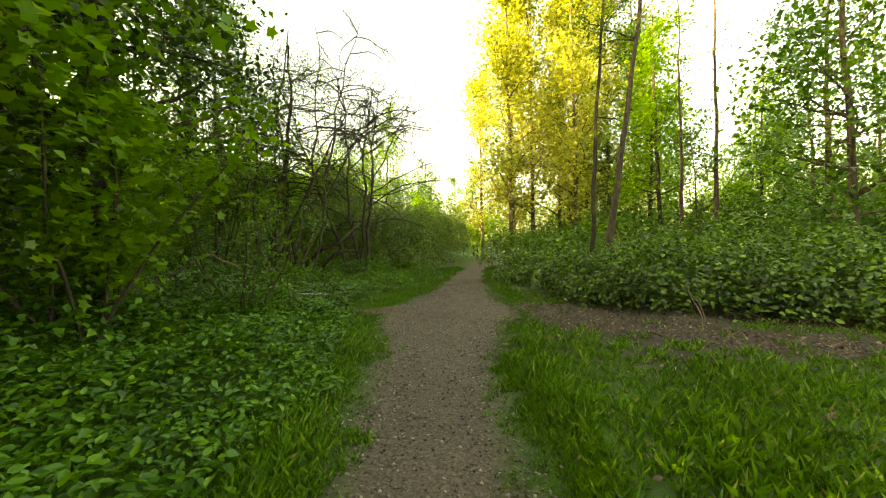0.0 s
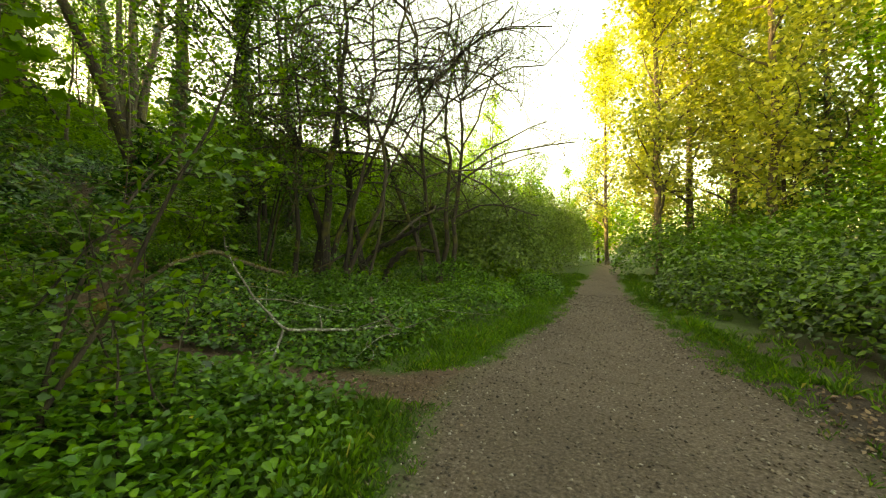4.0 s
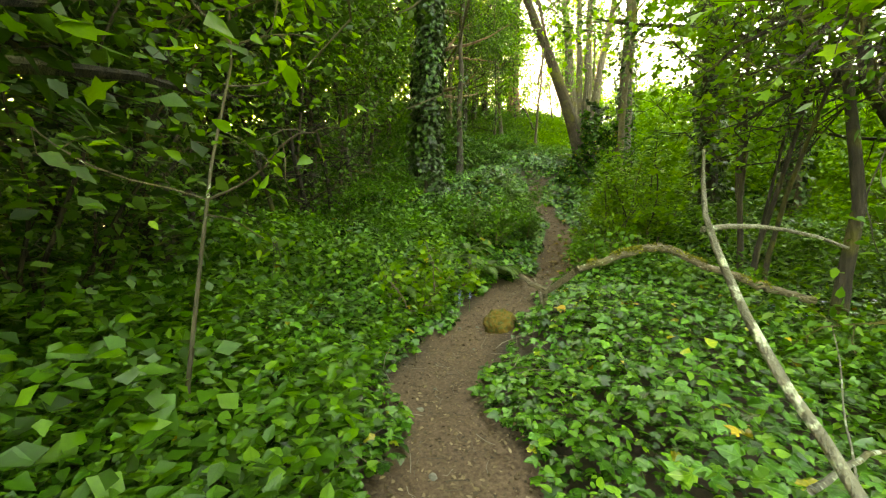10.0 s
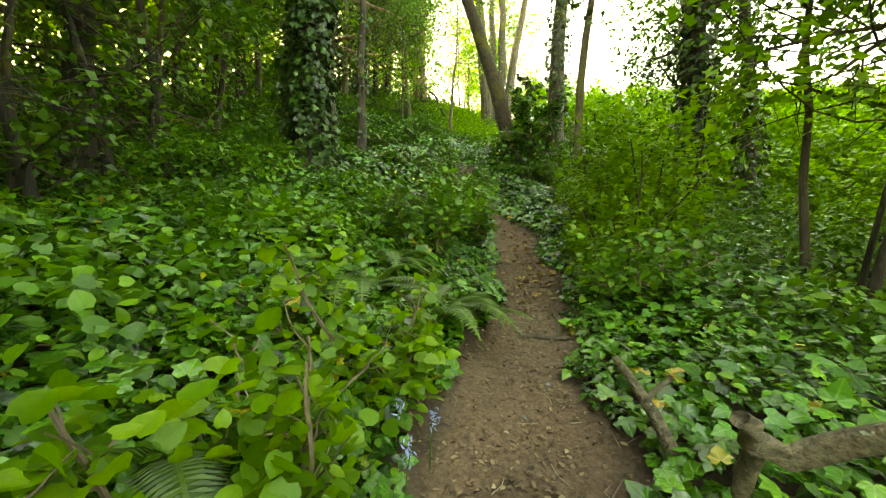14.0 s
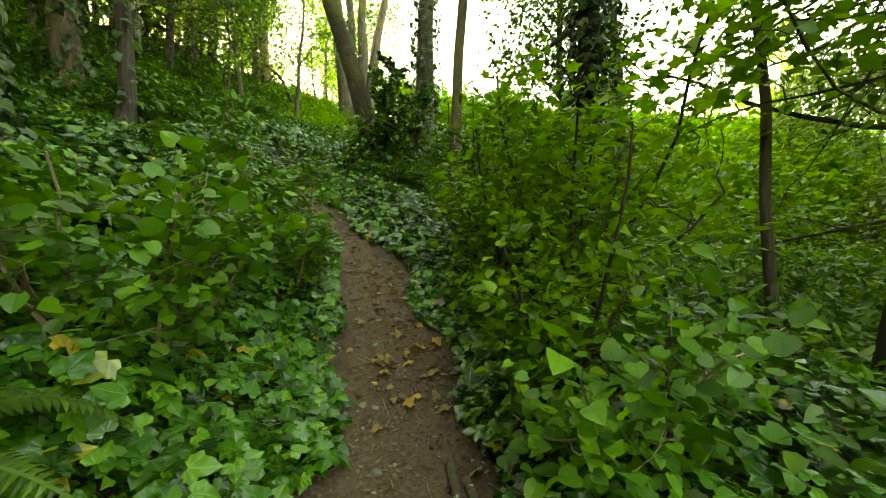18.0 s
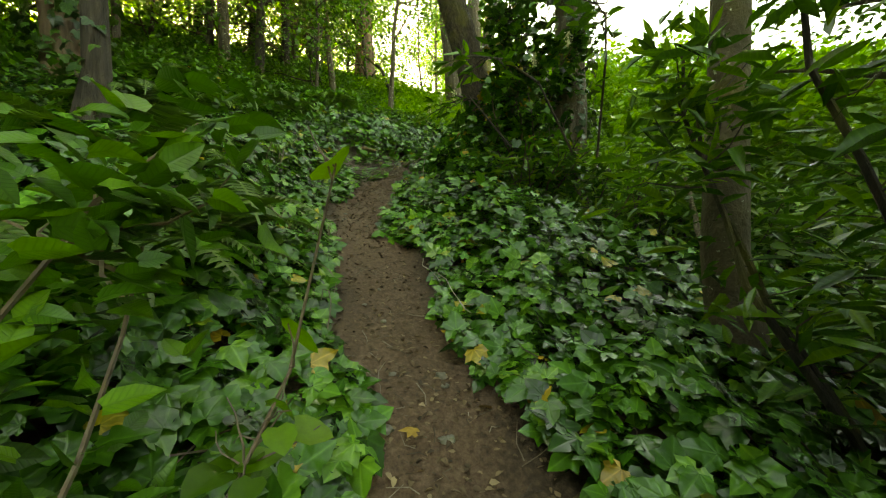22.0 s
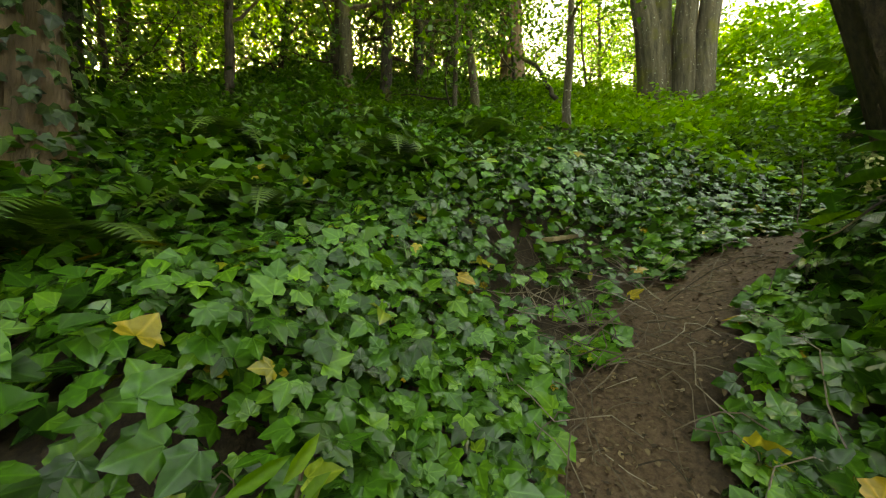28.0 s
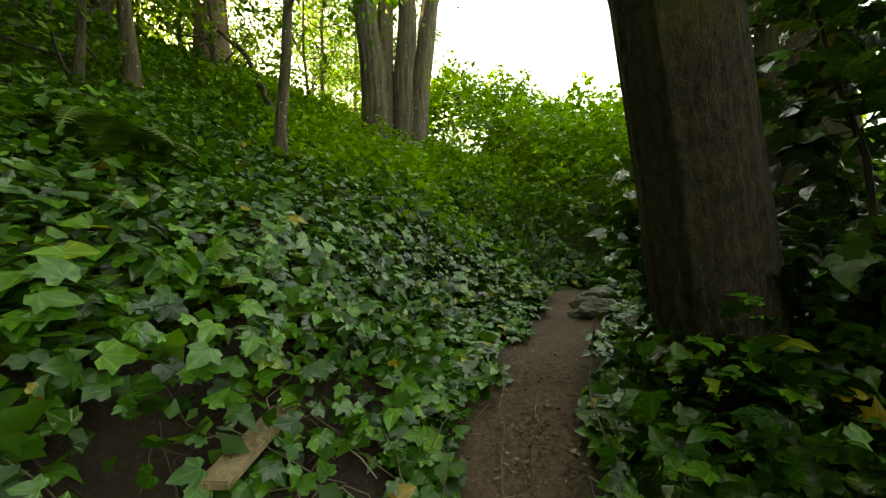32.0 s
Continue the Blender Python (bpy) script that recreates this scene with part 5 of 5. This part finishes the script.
line_thing("dead_vine", [gz(4.35, 6.15, 0.0), gz(4.38, 6.2, 0.25), gz(4.25, 6.3, 0.5), gz(4.3, 6.5, 0.8)], [0.014, 0.012, 0.01, 0.006], "pale dead bramble cane at the mound's edge", TWIG, "branch", 5, 0.1, 436,
           extra=[([gz(4.45, 6.2, 0.0), gz(4.45, 6.3, 0.35), gz(4.3, 6.4, 0.55)], [0.011, 0.01, 0.006], "cane", None)])
for k, pts in enumerate([[(-9.75, 11.35), (-9.6, 11.2), (-9.35, 11.02), (-9.12, 10.8), (-9.0, 10.6)], [(-9.62, 11.3), (-9.4, 11.15), (-9.2, 10.98), (-9.05, 10.9)], [(-9.2, 10.45), (-9.1, 10.62), (-8.9, 10.75)]]):
    line_thing("tree_root", [gz(a, b, 0.012) for a, b in pts], np.linspace(0.022, 0.01, len(pts)), "bare brown root crossing the trail's soil", BARK_GREY, "root", 8, 0.1, 450 + k, "roots")
stone("mossy_rock", -7.62, 9.42, (0.4, 0.34, 0.36), MOSSROCK, "rounded rock with orange-green moss beside the trail", 3, 0.34, lump=0.45)
for k, (rx, ry, rs) in enumerate([(-16.85, 16.75, 0.4), (-16.5, 17.1, 0.4), (-17.0, 17.4, 0.4), (-16.45, 16.5, 0.22)]):
    stone("grey_rock", rx, ry, (rs, rs * 0.8, rs * 0.6), ROCK, "grey-brown rock beside the upper trail", 20 + k, 0.25, group="upper rocks")
for k in range(40):
    u = brng.uniform(1.5, 16.0)
    i = int(u)
    c = TRAIL[i] + (u - i) * (TRAIL[i + 1] - TRAIL[i])
    rs = brng.uniform(0.025, 0.06)
    stone("trail_pebble", c[0] + brng.normal() * 0.12, c[1] + brng.normal() * 0.12, (rs, rs * 0.8, rs * 0.6), ROCK, "small grey stone set in the trail's soil", 40 + k, 0.35, "stone", group="trail stones")


def box_geo(lo, hi):
    x0, y0, z0 = lo
    x1, y1, z1 = hi
    v = [(x0, y0, z0), (x1, y0, z0), (x1, y1, z0), (x0, y1, z0), (x0, y0, z1), (x1, y0, z1), (x1, y1, z1), (x0, y1, z1)]
    return np.array(v, float), np.array([(0, 3, 2, 1), (4, 5, 6, 7), (0, 1, 5, 4), (1, 2, 6, 5), (2, 3, 7, 6), (3, 0, 4, 7)])


def soft_box(name, geos, mat, bevel):
    bm = bmesh.new()
    for v, f in geos:
        vs = [bm.verts.new(c) for c in v]
        for q in f:
            bm.faces.new([vs[i] for i in q])
    bmesh.ops.bevel(bm, geom=list(bm.edges), offset=bevel, segments=2, affect="EDGES")
    for v in bm.verts:
        v.co += Vector([noise.noise(v.co * 30 + Vector((k * 9, 0, 0))) for k in range(3)]) * bevel * 0.6
    me = bpy.data.meshes.new(name)
    bm.to_mesh(me)
    bm.free()
    me.materials.append(mat)
    return new(name, me)


def hollow_block():
    """A hollow block on its side: two walls, a floor, a roof and a back web."""
    w, d, h, t = 0.23, 0.16, 0.13, 0.03
    return [box_geo((-w / 2, -d / 2, 0), (w / 2, d / 2, t)), box_geo((-w / 2, -d / 2, h - t), (w / 2, d / 2, h)), box_geo((-w / 2, -d / 2, t), (-w / 2 + t, d / 2, h - t)),
            box_geo((w / 2 - t, -d / 2, t), (w / 2, d / 2, h - t)), box_geo((-w / 2 + t, d / 2 - t, t), (w / 2 - t, d / 2, h - t))]


blk = soft_box("concrete_block", hollow_block(), CONCRETE, 0.006)
blk.matrix_world = pose(-4.66, 8.04, float(land(-4.66, 8.04)) + 0.06, 4, -6, 62)
tagged(blk, "pale hollow concrete block lying at the trail's edge", "block")
blk2 = soft_box("concrete_piece", [box_geo((-0.1, -0.07, 0), (0.1, 0.07, 0.1))], CONCRETE, 0.012)
blk2.matrix_world = pose(-4.45, 7.8, float(land(-4.45, 7.8)) + 0.09, 10, 14, 35)
tagged(blk2, "broken pale concrete piece among the ivy", "block")
plank = soft_box("plank", [box_geo((-0.23, -0.055, 0), (0.23, 0.055, 0.03))], RAWWOOD, 0.006)
plank.matrix_world = pose(-17.16, 13.92, float(land(-17.16, 13.92)) + 0.17, 0, -6, 127)
tagged(plank, "short weathered plank lying in the ivy", "plank")

# flower spikes and bluebells
srng = np.random.default_rng(501)
for k, (fx, fy, fz) in enumerate([(-15.45, 14.15, 4.5), (-15.3, 14.24, 4.56), (-15.12, 14.32, 4.58), (-13.4, 14.4, 4.4), (-13.7, 14.3, 4.35)]):
    ob = new("flower_spike")
    base = (fx, fy, fz - 0.08)
    ob.location = base
    tagged(ob, "cream laurel flower spike", "flower", "laurel flowers")
    part("stalk", tube([(0, 0, 0), (0.01, 0, 0.07), (0, 0.01, 0.15)], [0.003, 0.003, 0.002], 5), HERB, ob)
    part("petals", leaves(srng, ROUND, np.stack([srng.normal(size=90) * 0.012, srng.normal(size=90) * 0.012, srng.uniform(0.02, 0.15, 90)], -1), 0.012, tilt=2.0), FLOWER, ob)
for k, (fx, fy) in enumerate([(-8.35, 9.1), (-8.25, 9.22), (-8.1, 9.05), (-8.6, 8.8), (-7.0, 12.4), (-6.8, 12.7)]):
    ob = new("bluebell")
    ob.location = gz(fx, fy)
    tagged(ob, "small blue bluebell flower among the ivy", "flower", "bluebells")
    part("stalk", tube([(0, 0, 0), (0.01, 0, 0.15), (0.03, 0.01, 0.27)], [0.003, 0.003, 0.002], 5), HERB, ob)
    part("petals", leaves(srng, LANCE, np.stack([0.025 + srng.normal(size=24) * 0.012, srng.normal(size=24) * 0.012, srng.uniform(0.18, 0.28, 24)], -1), 0.026, tilt=2.0), BLUEBELL, ob)

# herbs in the ivy and along the gravel path
n = 150000
x, y = irng.uniform(-7.5, 0.2, n), irng.uniform(-3.0, 8.6, n)
d, _, _ = trail_near(x, y)
r = road_off(x, y)
patch = np.sin(x * 1.3 + 2) * np.sin(y * 1.1) + 0.5 * np.sin(x * 3.1 + y * 2.3)
keep = (d > 0.5) & (r > 0.55 + 0.25 * patch) & (x < -0.5) & (irng.uniform(0, 1, n) < 0.35 + 0.3 * smooth(0.5, 1.5, r))
x, y, r = x[keep], y[keep], r[keep]
hh = irng.uniform(0, 1, len(x)) ** 0.6 * (0.12 + 0.3 * smooth(0.4, 1.6, r)) * (1 + 0.5 * np.sin(x * 2.1) * np.sin(y * 1.7)) + 0.03
stuff("herb_cover", leaves(irng, OVATE, np.stack([x, y, land(x, y) + hh], -1), 0.07, tilt=0.42, spread=0.45), HERB, "bed of broad-leaved green herbs beside the path", "herbs")
n = 60000
x, y = irng.uniform(-12, -2.6, n), irng.uniform(5.2, 12.5, n)
d, _, sd = trail_near(x, y)
patch = np.sin(x * 0.9 + 1) * np.sin(y * 1.2) + 0.6 * np.sin(x * 2.7 + y * 1.9)
keep = (d > 0.55) & (d < 5.5) & (patch > -0.45) & (irng.uniform(0, 1, n) < 0.45)
x, y = x[keep], y[keep]
hh = 0.12 + irng.uniform(0, 1, len(x)) * (0.16 + 0.08 * np.sin(x * 2))
stuff("herb_cover", leaves(irng, BROADLEAF, np.stack([x, y, land(x, y) + hh], -1), 0.05, tilt=0.4, spread=0.4), HERB, "light green herbs growing through the ivy", "herbs")

# grass
BLADES = []
for k in range(4):
    a = k * 1.5708
    c, s_ = math.cos(a), math.sin(a)
    o = np.array([c * 0.15, s_ * 0.15, 0])
    w = np.array([-s_, c, 0]) * 0.06
    tip = o + np.array([c * 0.5, s_ * 0.5, 0.8 + 0.2 * math.sin(k * 2.1)])
    mid = o + np.array([c * 0.12 - s_ * 0.06, s_ * 0.12 + c * 0.06, 0.5])
    BLADES.append((np.array([o - w, o + w, mid, tip]), np.array([(0, 1, 2), (1, 3, 2)])))
BLADES = join(BLADES)
n = 150000
x = irng.uniform(-4.5, 8.5, n)
y = -2 + 29 * irng.uniform(0, 1, n) ** 1.6
verge = np.arange(n) >= 100000
x = np.where(verge, np.interp(y, ROAD_Y, ROAD_X) + np.sign(x - 2) * (np.interp(y, ROAD_Y, ROAD_W) + irng.uniform(-0.15, 0.7, n)), x)
r = road_off(x, y)
d, _, _ = trail_near(x, y)
mound = np.hypot((x - 6.2) / 3.2, (y - 8.4) / 2.2) + 0.15 * np.sin(x * 3.1) * np.sin(y * 2.7)
soil = bare_strip(x, y) * (1 + 0.6 * np.sin(x * 5.3 + 1) * np.sin(y * 4.7))
reach = np.where(x > np.interp(y, ROAD_Y, ROAD_X), np.where(y < 8, 9.0, 1.5), np.where(y < 8, 1.3, 1.6)) + 0.4 * np.sin(y * 1.3) + 0.3 * np.sin(y * 3.1 + x)
clump = np.sin(x * 6.1 + 1.7 * np.sin(y * 4.3)) * np.sin(y * 5.3 + 1.9 * np.sin(x * 3.7)) + 0.6 * np.sin(x * 13 + y * 4) * np.sin(y * 15 - x * 3)
keep = (r > -0.16 + 0.5 * irng.uniform(0, 1, n) ** 0.8 - 0.22 * clump) & (clump > np.where(x > 0, -1.4 + smooth(3.6, 4.8, y) * (1.1 + 0.5 * smooth(0.8, 3.0, x)), -1.0) - 0.5 * irng.uniform(0, 1, n)) & (r < reach) & (mound > 1.0) & (soil < 0.08 + 0.85 * irng.uniform(0, 1, n) ** 2) & (d > 0.45)
keep &= irng.uniform(0, 1, n) < 1.15 - 0.5 * smooth(4.5, 6.5, y) * (x > 1.5)
x, y, r = x[keep], y[keep], r[keep]
ln_ = (0.045 + 0.05 * smooth(0.0, 0.6, r) + 0.025 * np.sin(x * 2.3) * np.sin(y * 1.9)) * irng.uniform(0.6, 1.4, len(x))
bn = len(x)
ang = irng.uniform(0, 6.283, bn)
tt = np.stack([np.cos(ang), np.sin(ang), np.zeros(bn)], -1)
stuff("grass", leaves(irng, BLADES, np.stack([x, y, land(x, y) - 0.005], -1), ln_, tilt=0.18, out=tt, spread=0.3), GRASS, "bright green grass along the gravel path", "grass")

# pebbles, fallen leaves and twigs
OCTA = (np.array([(0.5, 0, 0.1), (0, 0.42, 0), (-0.5, 0.05, 0.06), (0.05, -0.44, 0), (0.05, 0.03, 0.34), (0, 0, -0.2)]),
        np.array([(0, 1, 4), (1, 2, 4), (2, 3, 4), (3, 0, 4), (1, 0, 5), (2, 1, 5), (3, 2, 5), (0, 3, 5)]))
n = 70000
y = -2.5 + 20 * irng.uniform(0, 1, n) ** 1.2
x = irng.uniform(-3, 4, n)
r = road_off(x, y)
d, _, _ = trail_near(x, y)
keep = (r < 0.1 + 0.25 * irng.uniform(0, 1, n) ** 2) & (irng.uniform(0, 1, n) < 0.45 + 0.55 * smooth(-0.75, -0.1, r))
x, y = x[keep], y[keep]
stuff("gravel", leaves(irng, OCTA, np.stack([x, y, land(x, y) + 0.002], -1), 0.028, tilt=0.25, spread=0.45), STONE, "grey-brown gravel of the wide path", "gravel")


def flat_leaves(rng, x, y, lift=0.012):
    return np.stack([x, y, land(x, y) + lift + 0.01 * rng.uniform(0, 1, len(x))], -1)


n = 13000
u = 1.0 + 18 * irng.uniform(0, 1, n) ** 1.3
i = u.astype(int)
c = TRAIL[i] + (u - i)[:, None] * (TRAIL[i + 1] - TRAIL[i])
x, y = c[:, 0] + irng.normal(size=n) * 0.3, c[:, 1] + irng.normal(size=n) * 0.3
stuff("leaf_litter", leaves(irng, OVATE, flat_leaves(irng, x, y, 0.006), 0.027, tilt=0.3, spread=0.5), DRYLEAF, "dry brown leaf litter on the trail", "leaves")
n = 20000
x, y = irng.uniform(0.5, 8.0, n), irng.uniform(1.5, 10.0, n)
keep = (road_off(x, y) > -0.1) & (bare_strip(x, y) + 0.2 > -0.02 + 0.6 * irng.uniform(0, 1, n) ** 0.5)
stuff("leaf_litter", leaves(irng, OVATE, flat_leaves(irng, x[keep], y[keep]), 0.042, tilt=0.4, spread=0.5), DRYLEAF, "brown leaf litter below the brambles", "leaves")
n = 190
u = irng.normal(11.2, 0.7, n).clip(6.5, 15.5)
i = u.astype(int)
c = TRAIL[i] + (u - i)[:, None] * (TRAIL[i + 1] - TRAIL[i])
x, y = c[:, 0] + irng.normal(size=n) * 0.36, c[:, 1] + irng.normal(size=n) * 0.36
stuff("yellow_leaves", leaves(irng, IVY_LEAF, flat_leaves(irng, x, y, 0.025), 0.066, tilt=0.4, spread=0.4), YELLOWLEAF, "fallen yellow and orange ivy leaves on the trail", "leaves")
tw = []
for _ in range(900):
    u = irng.uniform(1.0, 19.0)
    i = int(u)
    c = TRAIL[i] + (u - i) * (TRAIL[i + 1] - TRAIL[i])
    px, py = c[0] + irng.normal() * 0.3, c[1] + irng.normal() * 0.3
    a, l_ = irng.uniform(0, 6.3), irng.uniform(0.03, 0.17)
    q = [(px + l_ * s_ * math.cos(a) + irng.normal() * 0.01, py + l_ * s_ * math.sin(a) + irng.normal() * 0.01) for s_ in (0, 0.5, 1)]
    tw.append(tube([(qx, qy, float(land(qx, qy)) + 0.012) for qx, qy in q], [0.0025, 0.0022, 0.0012], 4, cap=False))
stuff("twig_litter", join(tw), TWIG, "small dry twigs scattered on the trail", "twigs")

vin = []
for _ in range(420):
    near_bank = irng.uniform(0, 1) < 0.3
    if near_bank:
        px, py = -16.7 + irng.normal() * 0.45, 13.75 + irng.normal() * 0.35
    else:
        u = irng.uniform(4.0, 18.5)
        i = int(u)
        c = TRAIL[i] + (u - i) * (TRAIL[i + 1] - TRAIL[i])
        a = irng.uniform(0, 6.3)
        dd = trail_half(c[0]) + irng.uniform(0.0, 1.0)
        px, py = c[0] + dd * math.cos(a), c[1] + dd * math.sin(a)
    q = wander(irng, (px, py, 0), (irng.normal(), irng.normal(), 0), irng.uniform(0.25, 0.9), 6, 0.35)
    if not near_bank and trail_near(q[:, 0], q[:, 1])[0].min() < 0.3:
        continue
    q[:, 2] = land(q[:, 0], q[:, 1]) + 0.04 + 0.06 * np.sin(np.linspace(0, 3.1, 7)) * irng.uniform(0.5, 2.5)
    vin.append(tube(q, np.linspace(0.0035, 0.002, 7), 4, cap=False))
stuff("ivy_stems", join(vin), TWIG, "thin brown ivy stems creeping over the soil", "vines")

thicket("ivy_mound", [(-15.55, 14.85, 0.55, 0.45, 0.85), (-15.1, 14.45, 0.55, 0.45, 0.6), (-15.35, 15.2, 0.55, 0.45, 0.95), (-16.1, 15.2, 0.3, 0.28, 0.6), (-15.85, 15.05, 0.35, 0.3, 0.75)], "heap of glossy ivy round the leaning tree's foot", IVY, IVY_LEAF, 0.088, 560, 97, "ivy", 8)

tree("leaning_poles", -11.9, 6.6, "thin leaning bare poles in the shade", height=7, bark=BARK_DARK, leaf=DARKLEAF, leaf_size=0.08, count=900, seed=141, limb=1.6, limbs=18, up=-0.1, droop=0.08, bare=0.1, twig=0.7, per=6,
     stems=[(0, 0, 0.3, -1.8, 0.06, 7), (-0.6, 0.4, 0.2, -1.5, 0.055, 6.5), (0.7, -0.4, 0.6, -2.2, 0.05, 6), (-1.4, 0.8, -0.3, -1.2, 0.07, 7)])
tree("leaning_poles", -9.6, 5.4, "thin leaning bare poles in the shade", height=6, bark=BARK_DARK, leaf=DARKLEAF, leaf_size=0.08, count=900, seed=142, limb=1.5, limbs=16, up=-0.1, droop=0.08, bare=0.1, twig=0.7, per=6,
     stems=[(0, 0, 0.9, -0.8, 0.05, 6), (0.5, 0.3, 1.4, -0.4, 0.045, 5.5)])
shrub("ivy_thicket", -15.47, 15.55, "tall dark heap of ivy beside the leaning tree", 2.6, 0.95, IVY, IVY_LEAF, 0.095, 3000, 11, BARK_DARK, 143, up=1.5, twig=0.3)
shrub("ivy_thicket", -14.7, 15.3, "dark heap of ivy beside the leaning tree", 1.6, 0.9, IVY, IVY_LEAF, 0.1, 700, 8, BARK_DARK, 144, up=1.2, twig=0.25)

# a laurel branch that reaches over the trail, and a shoot at its edge


def leafy_branch(name, pts, r, label, leaf, shape, size, count, seed, category="branch", bark=None, twig=0.25):
    rng = np.random.default_rng(seed)
    pts = np.array(pts, float)
    ob = new(name)
    ob.location = pts[0]
    tagged(ob, label, category)
    ln = pts - pts[0]
    part("stem", tube(ln, np.linspace(r, r * 0.35, len(ln)), 6), bark or BARK_DARK, ob, smooth=True)
    tws, at, outs = crown_twigs(rng, [ln], 12, twig, 0.2, 0.0, 0.7)
    for tw in tws:
        part("twig", tube(tw, np.linspace(r * 0.4, r * 0.2, len(tw)), 4, cap=False), bark or BARK_DARK, ob)
    pick = rng.integers(0, len(at), count)
    part("foliage", leaves(rng, shape, at[pick] + rng.normal(size=(count, 3)) * 0.02, size, tilt=0.5, out=outs[pick] + np.array([0, 0, -0.3]), spread=0.35), leaf, ob)
    return ob


leafy_branch("laurel_branch", [gz(-13.9, 15.0, 0.9), (-13.85, 14.5, 4.25), (-13.75, 14.0, 4.3), (-13.7, 13.6, 4.2), (-13.7, 13.35, 4.05)], 0.014, "long-leaved laurel branch arching over the trail", LAUREL, LANCE, 0.15, 42, 601)
leafy_branch("laurel_branch", [gz(-13.6, 15.0, 0.9), (-13.2, 14.6, 4.2), (-12.9, 14.2, 4.25), (-12.75, 13.9, 4.15)], 0.012, "long-leaved laurel branch arching over the trail", LAUREL, LANCE, 0.15, 34, 602)
leafy_branch("laurel_branch", [gz(-14.5, 14.7, 0.8), (-14.9, 14.4, 4.5), (-15.15, 14.3, 4.5), (-15.44, 14.15, 4.42)], 0.012, "laurel branch with cream flower spikes", LAUREL, LANCE, 0.14, 34, 603)
leafy_branch("green_shoot", [gz(-12.1, 11.95, 0.0), gz(-12.08, 12.0, 0.4), gz(-12.02, 12.1, 0.68), (-12.0, 12.18, 2.8)], 0.006, "young shoot with a few bright green leaves", FRESH, ROUND, 0.1, 9, 604, "sapling", TWIG, 0.12)
leafy_branch("hazel_branch", [gz(-3.5, 6.6, 0.9), (-3.2, 6.75, 1.5), (-2.9, 6.95, 1.72), (-2.6, 7.2, 1.6)], 0.008, "hazel branch with bright yellow-green leaves", FRESH, OVATE, 0.055, 110, 605)
leafy_branch("ivy_branch", [(-15.85, 15.55, 4.6), (-15.6, 15.7, 5.5), (-15.42, 15.7, 6.2), (-15.25, 15.55, 6.5)], 0.014, "ivy-hung branch beside the leaning tree", IVY_DARK, IVY_LEAF, 0.11, 260, 607, twig=0.5)
leafy_branch("maple_branch", [gz(-6.1, 13.2, 2.2), (-5.4, 11.8, 3.0), (-5.2, 10.8, 3.0), (-5.1, 10.2, 2.8)], 0.014, "low maple branch with broad fresh leaves", FRESH, MAPLE, 0.1, 90, 606, twig=0.45)
n = 420
x, y = irng.uniform(0.6, 6.5, n), irng.uniform(0.5, 6.5, n)
keep = road_off(x, y) > 0.05
stuff("fallen_leaves", leaves(irng, OVATE, flat_leaves(irng, x[keep], y[keep], 0.06), 0.05, tilt=0.5, spread=0.4), DRYLEAF, "scattered dry leaves on the grass", "leaves")
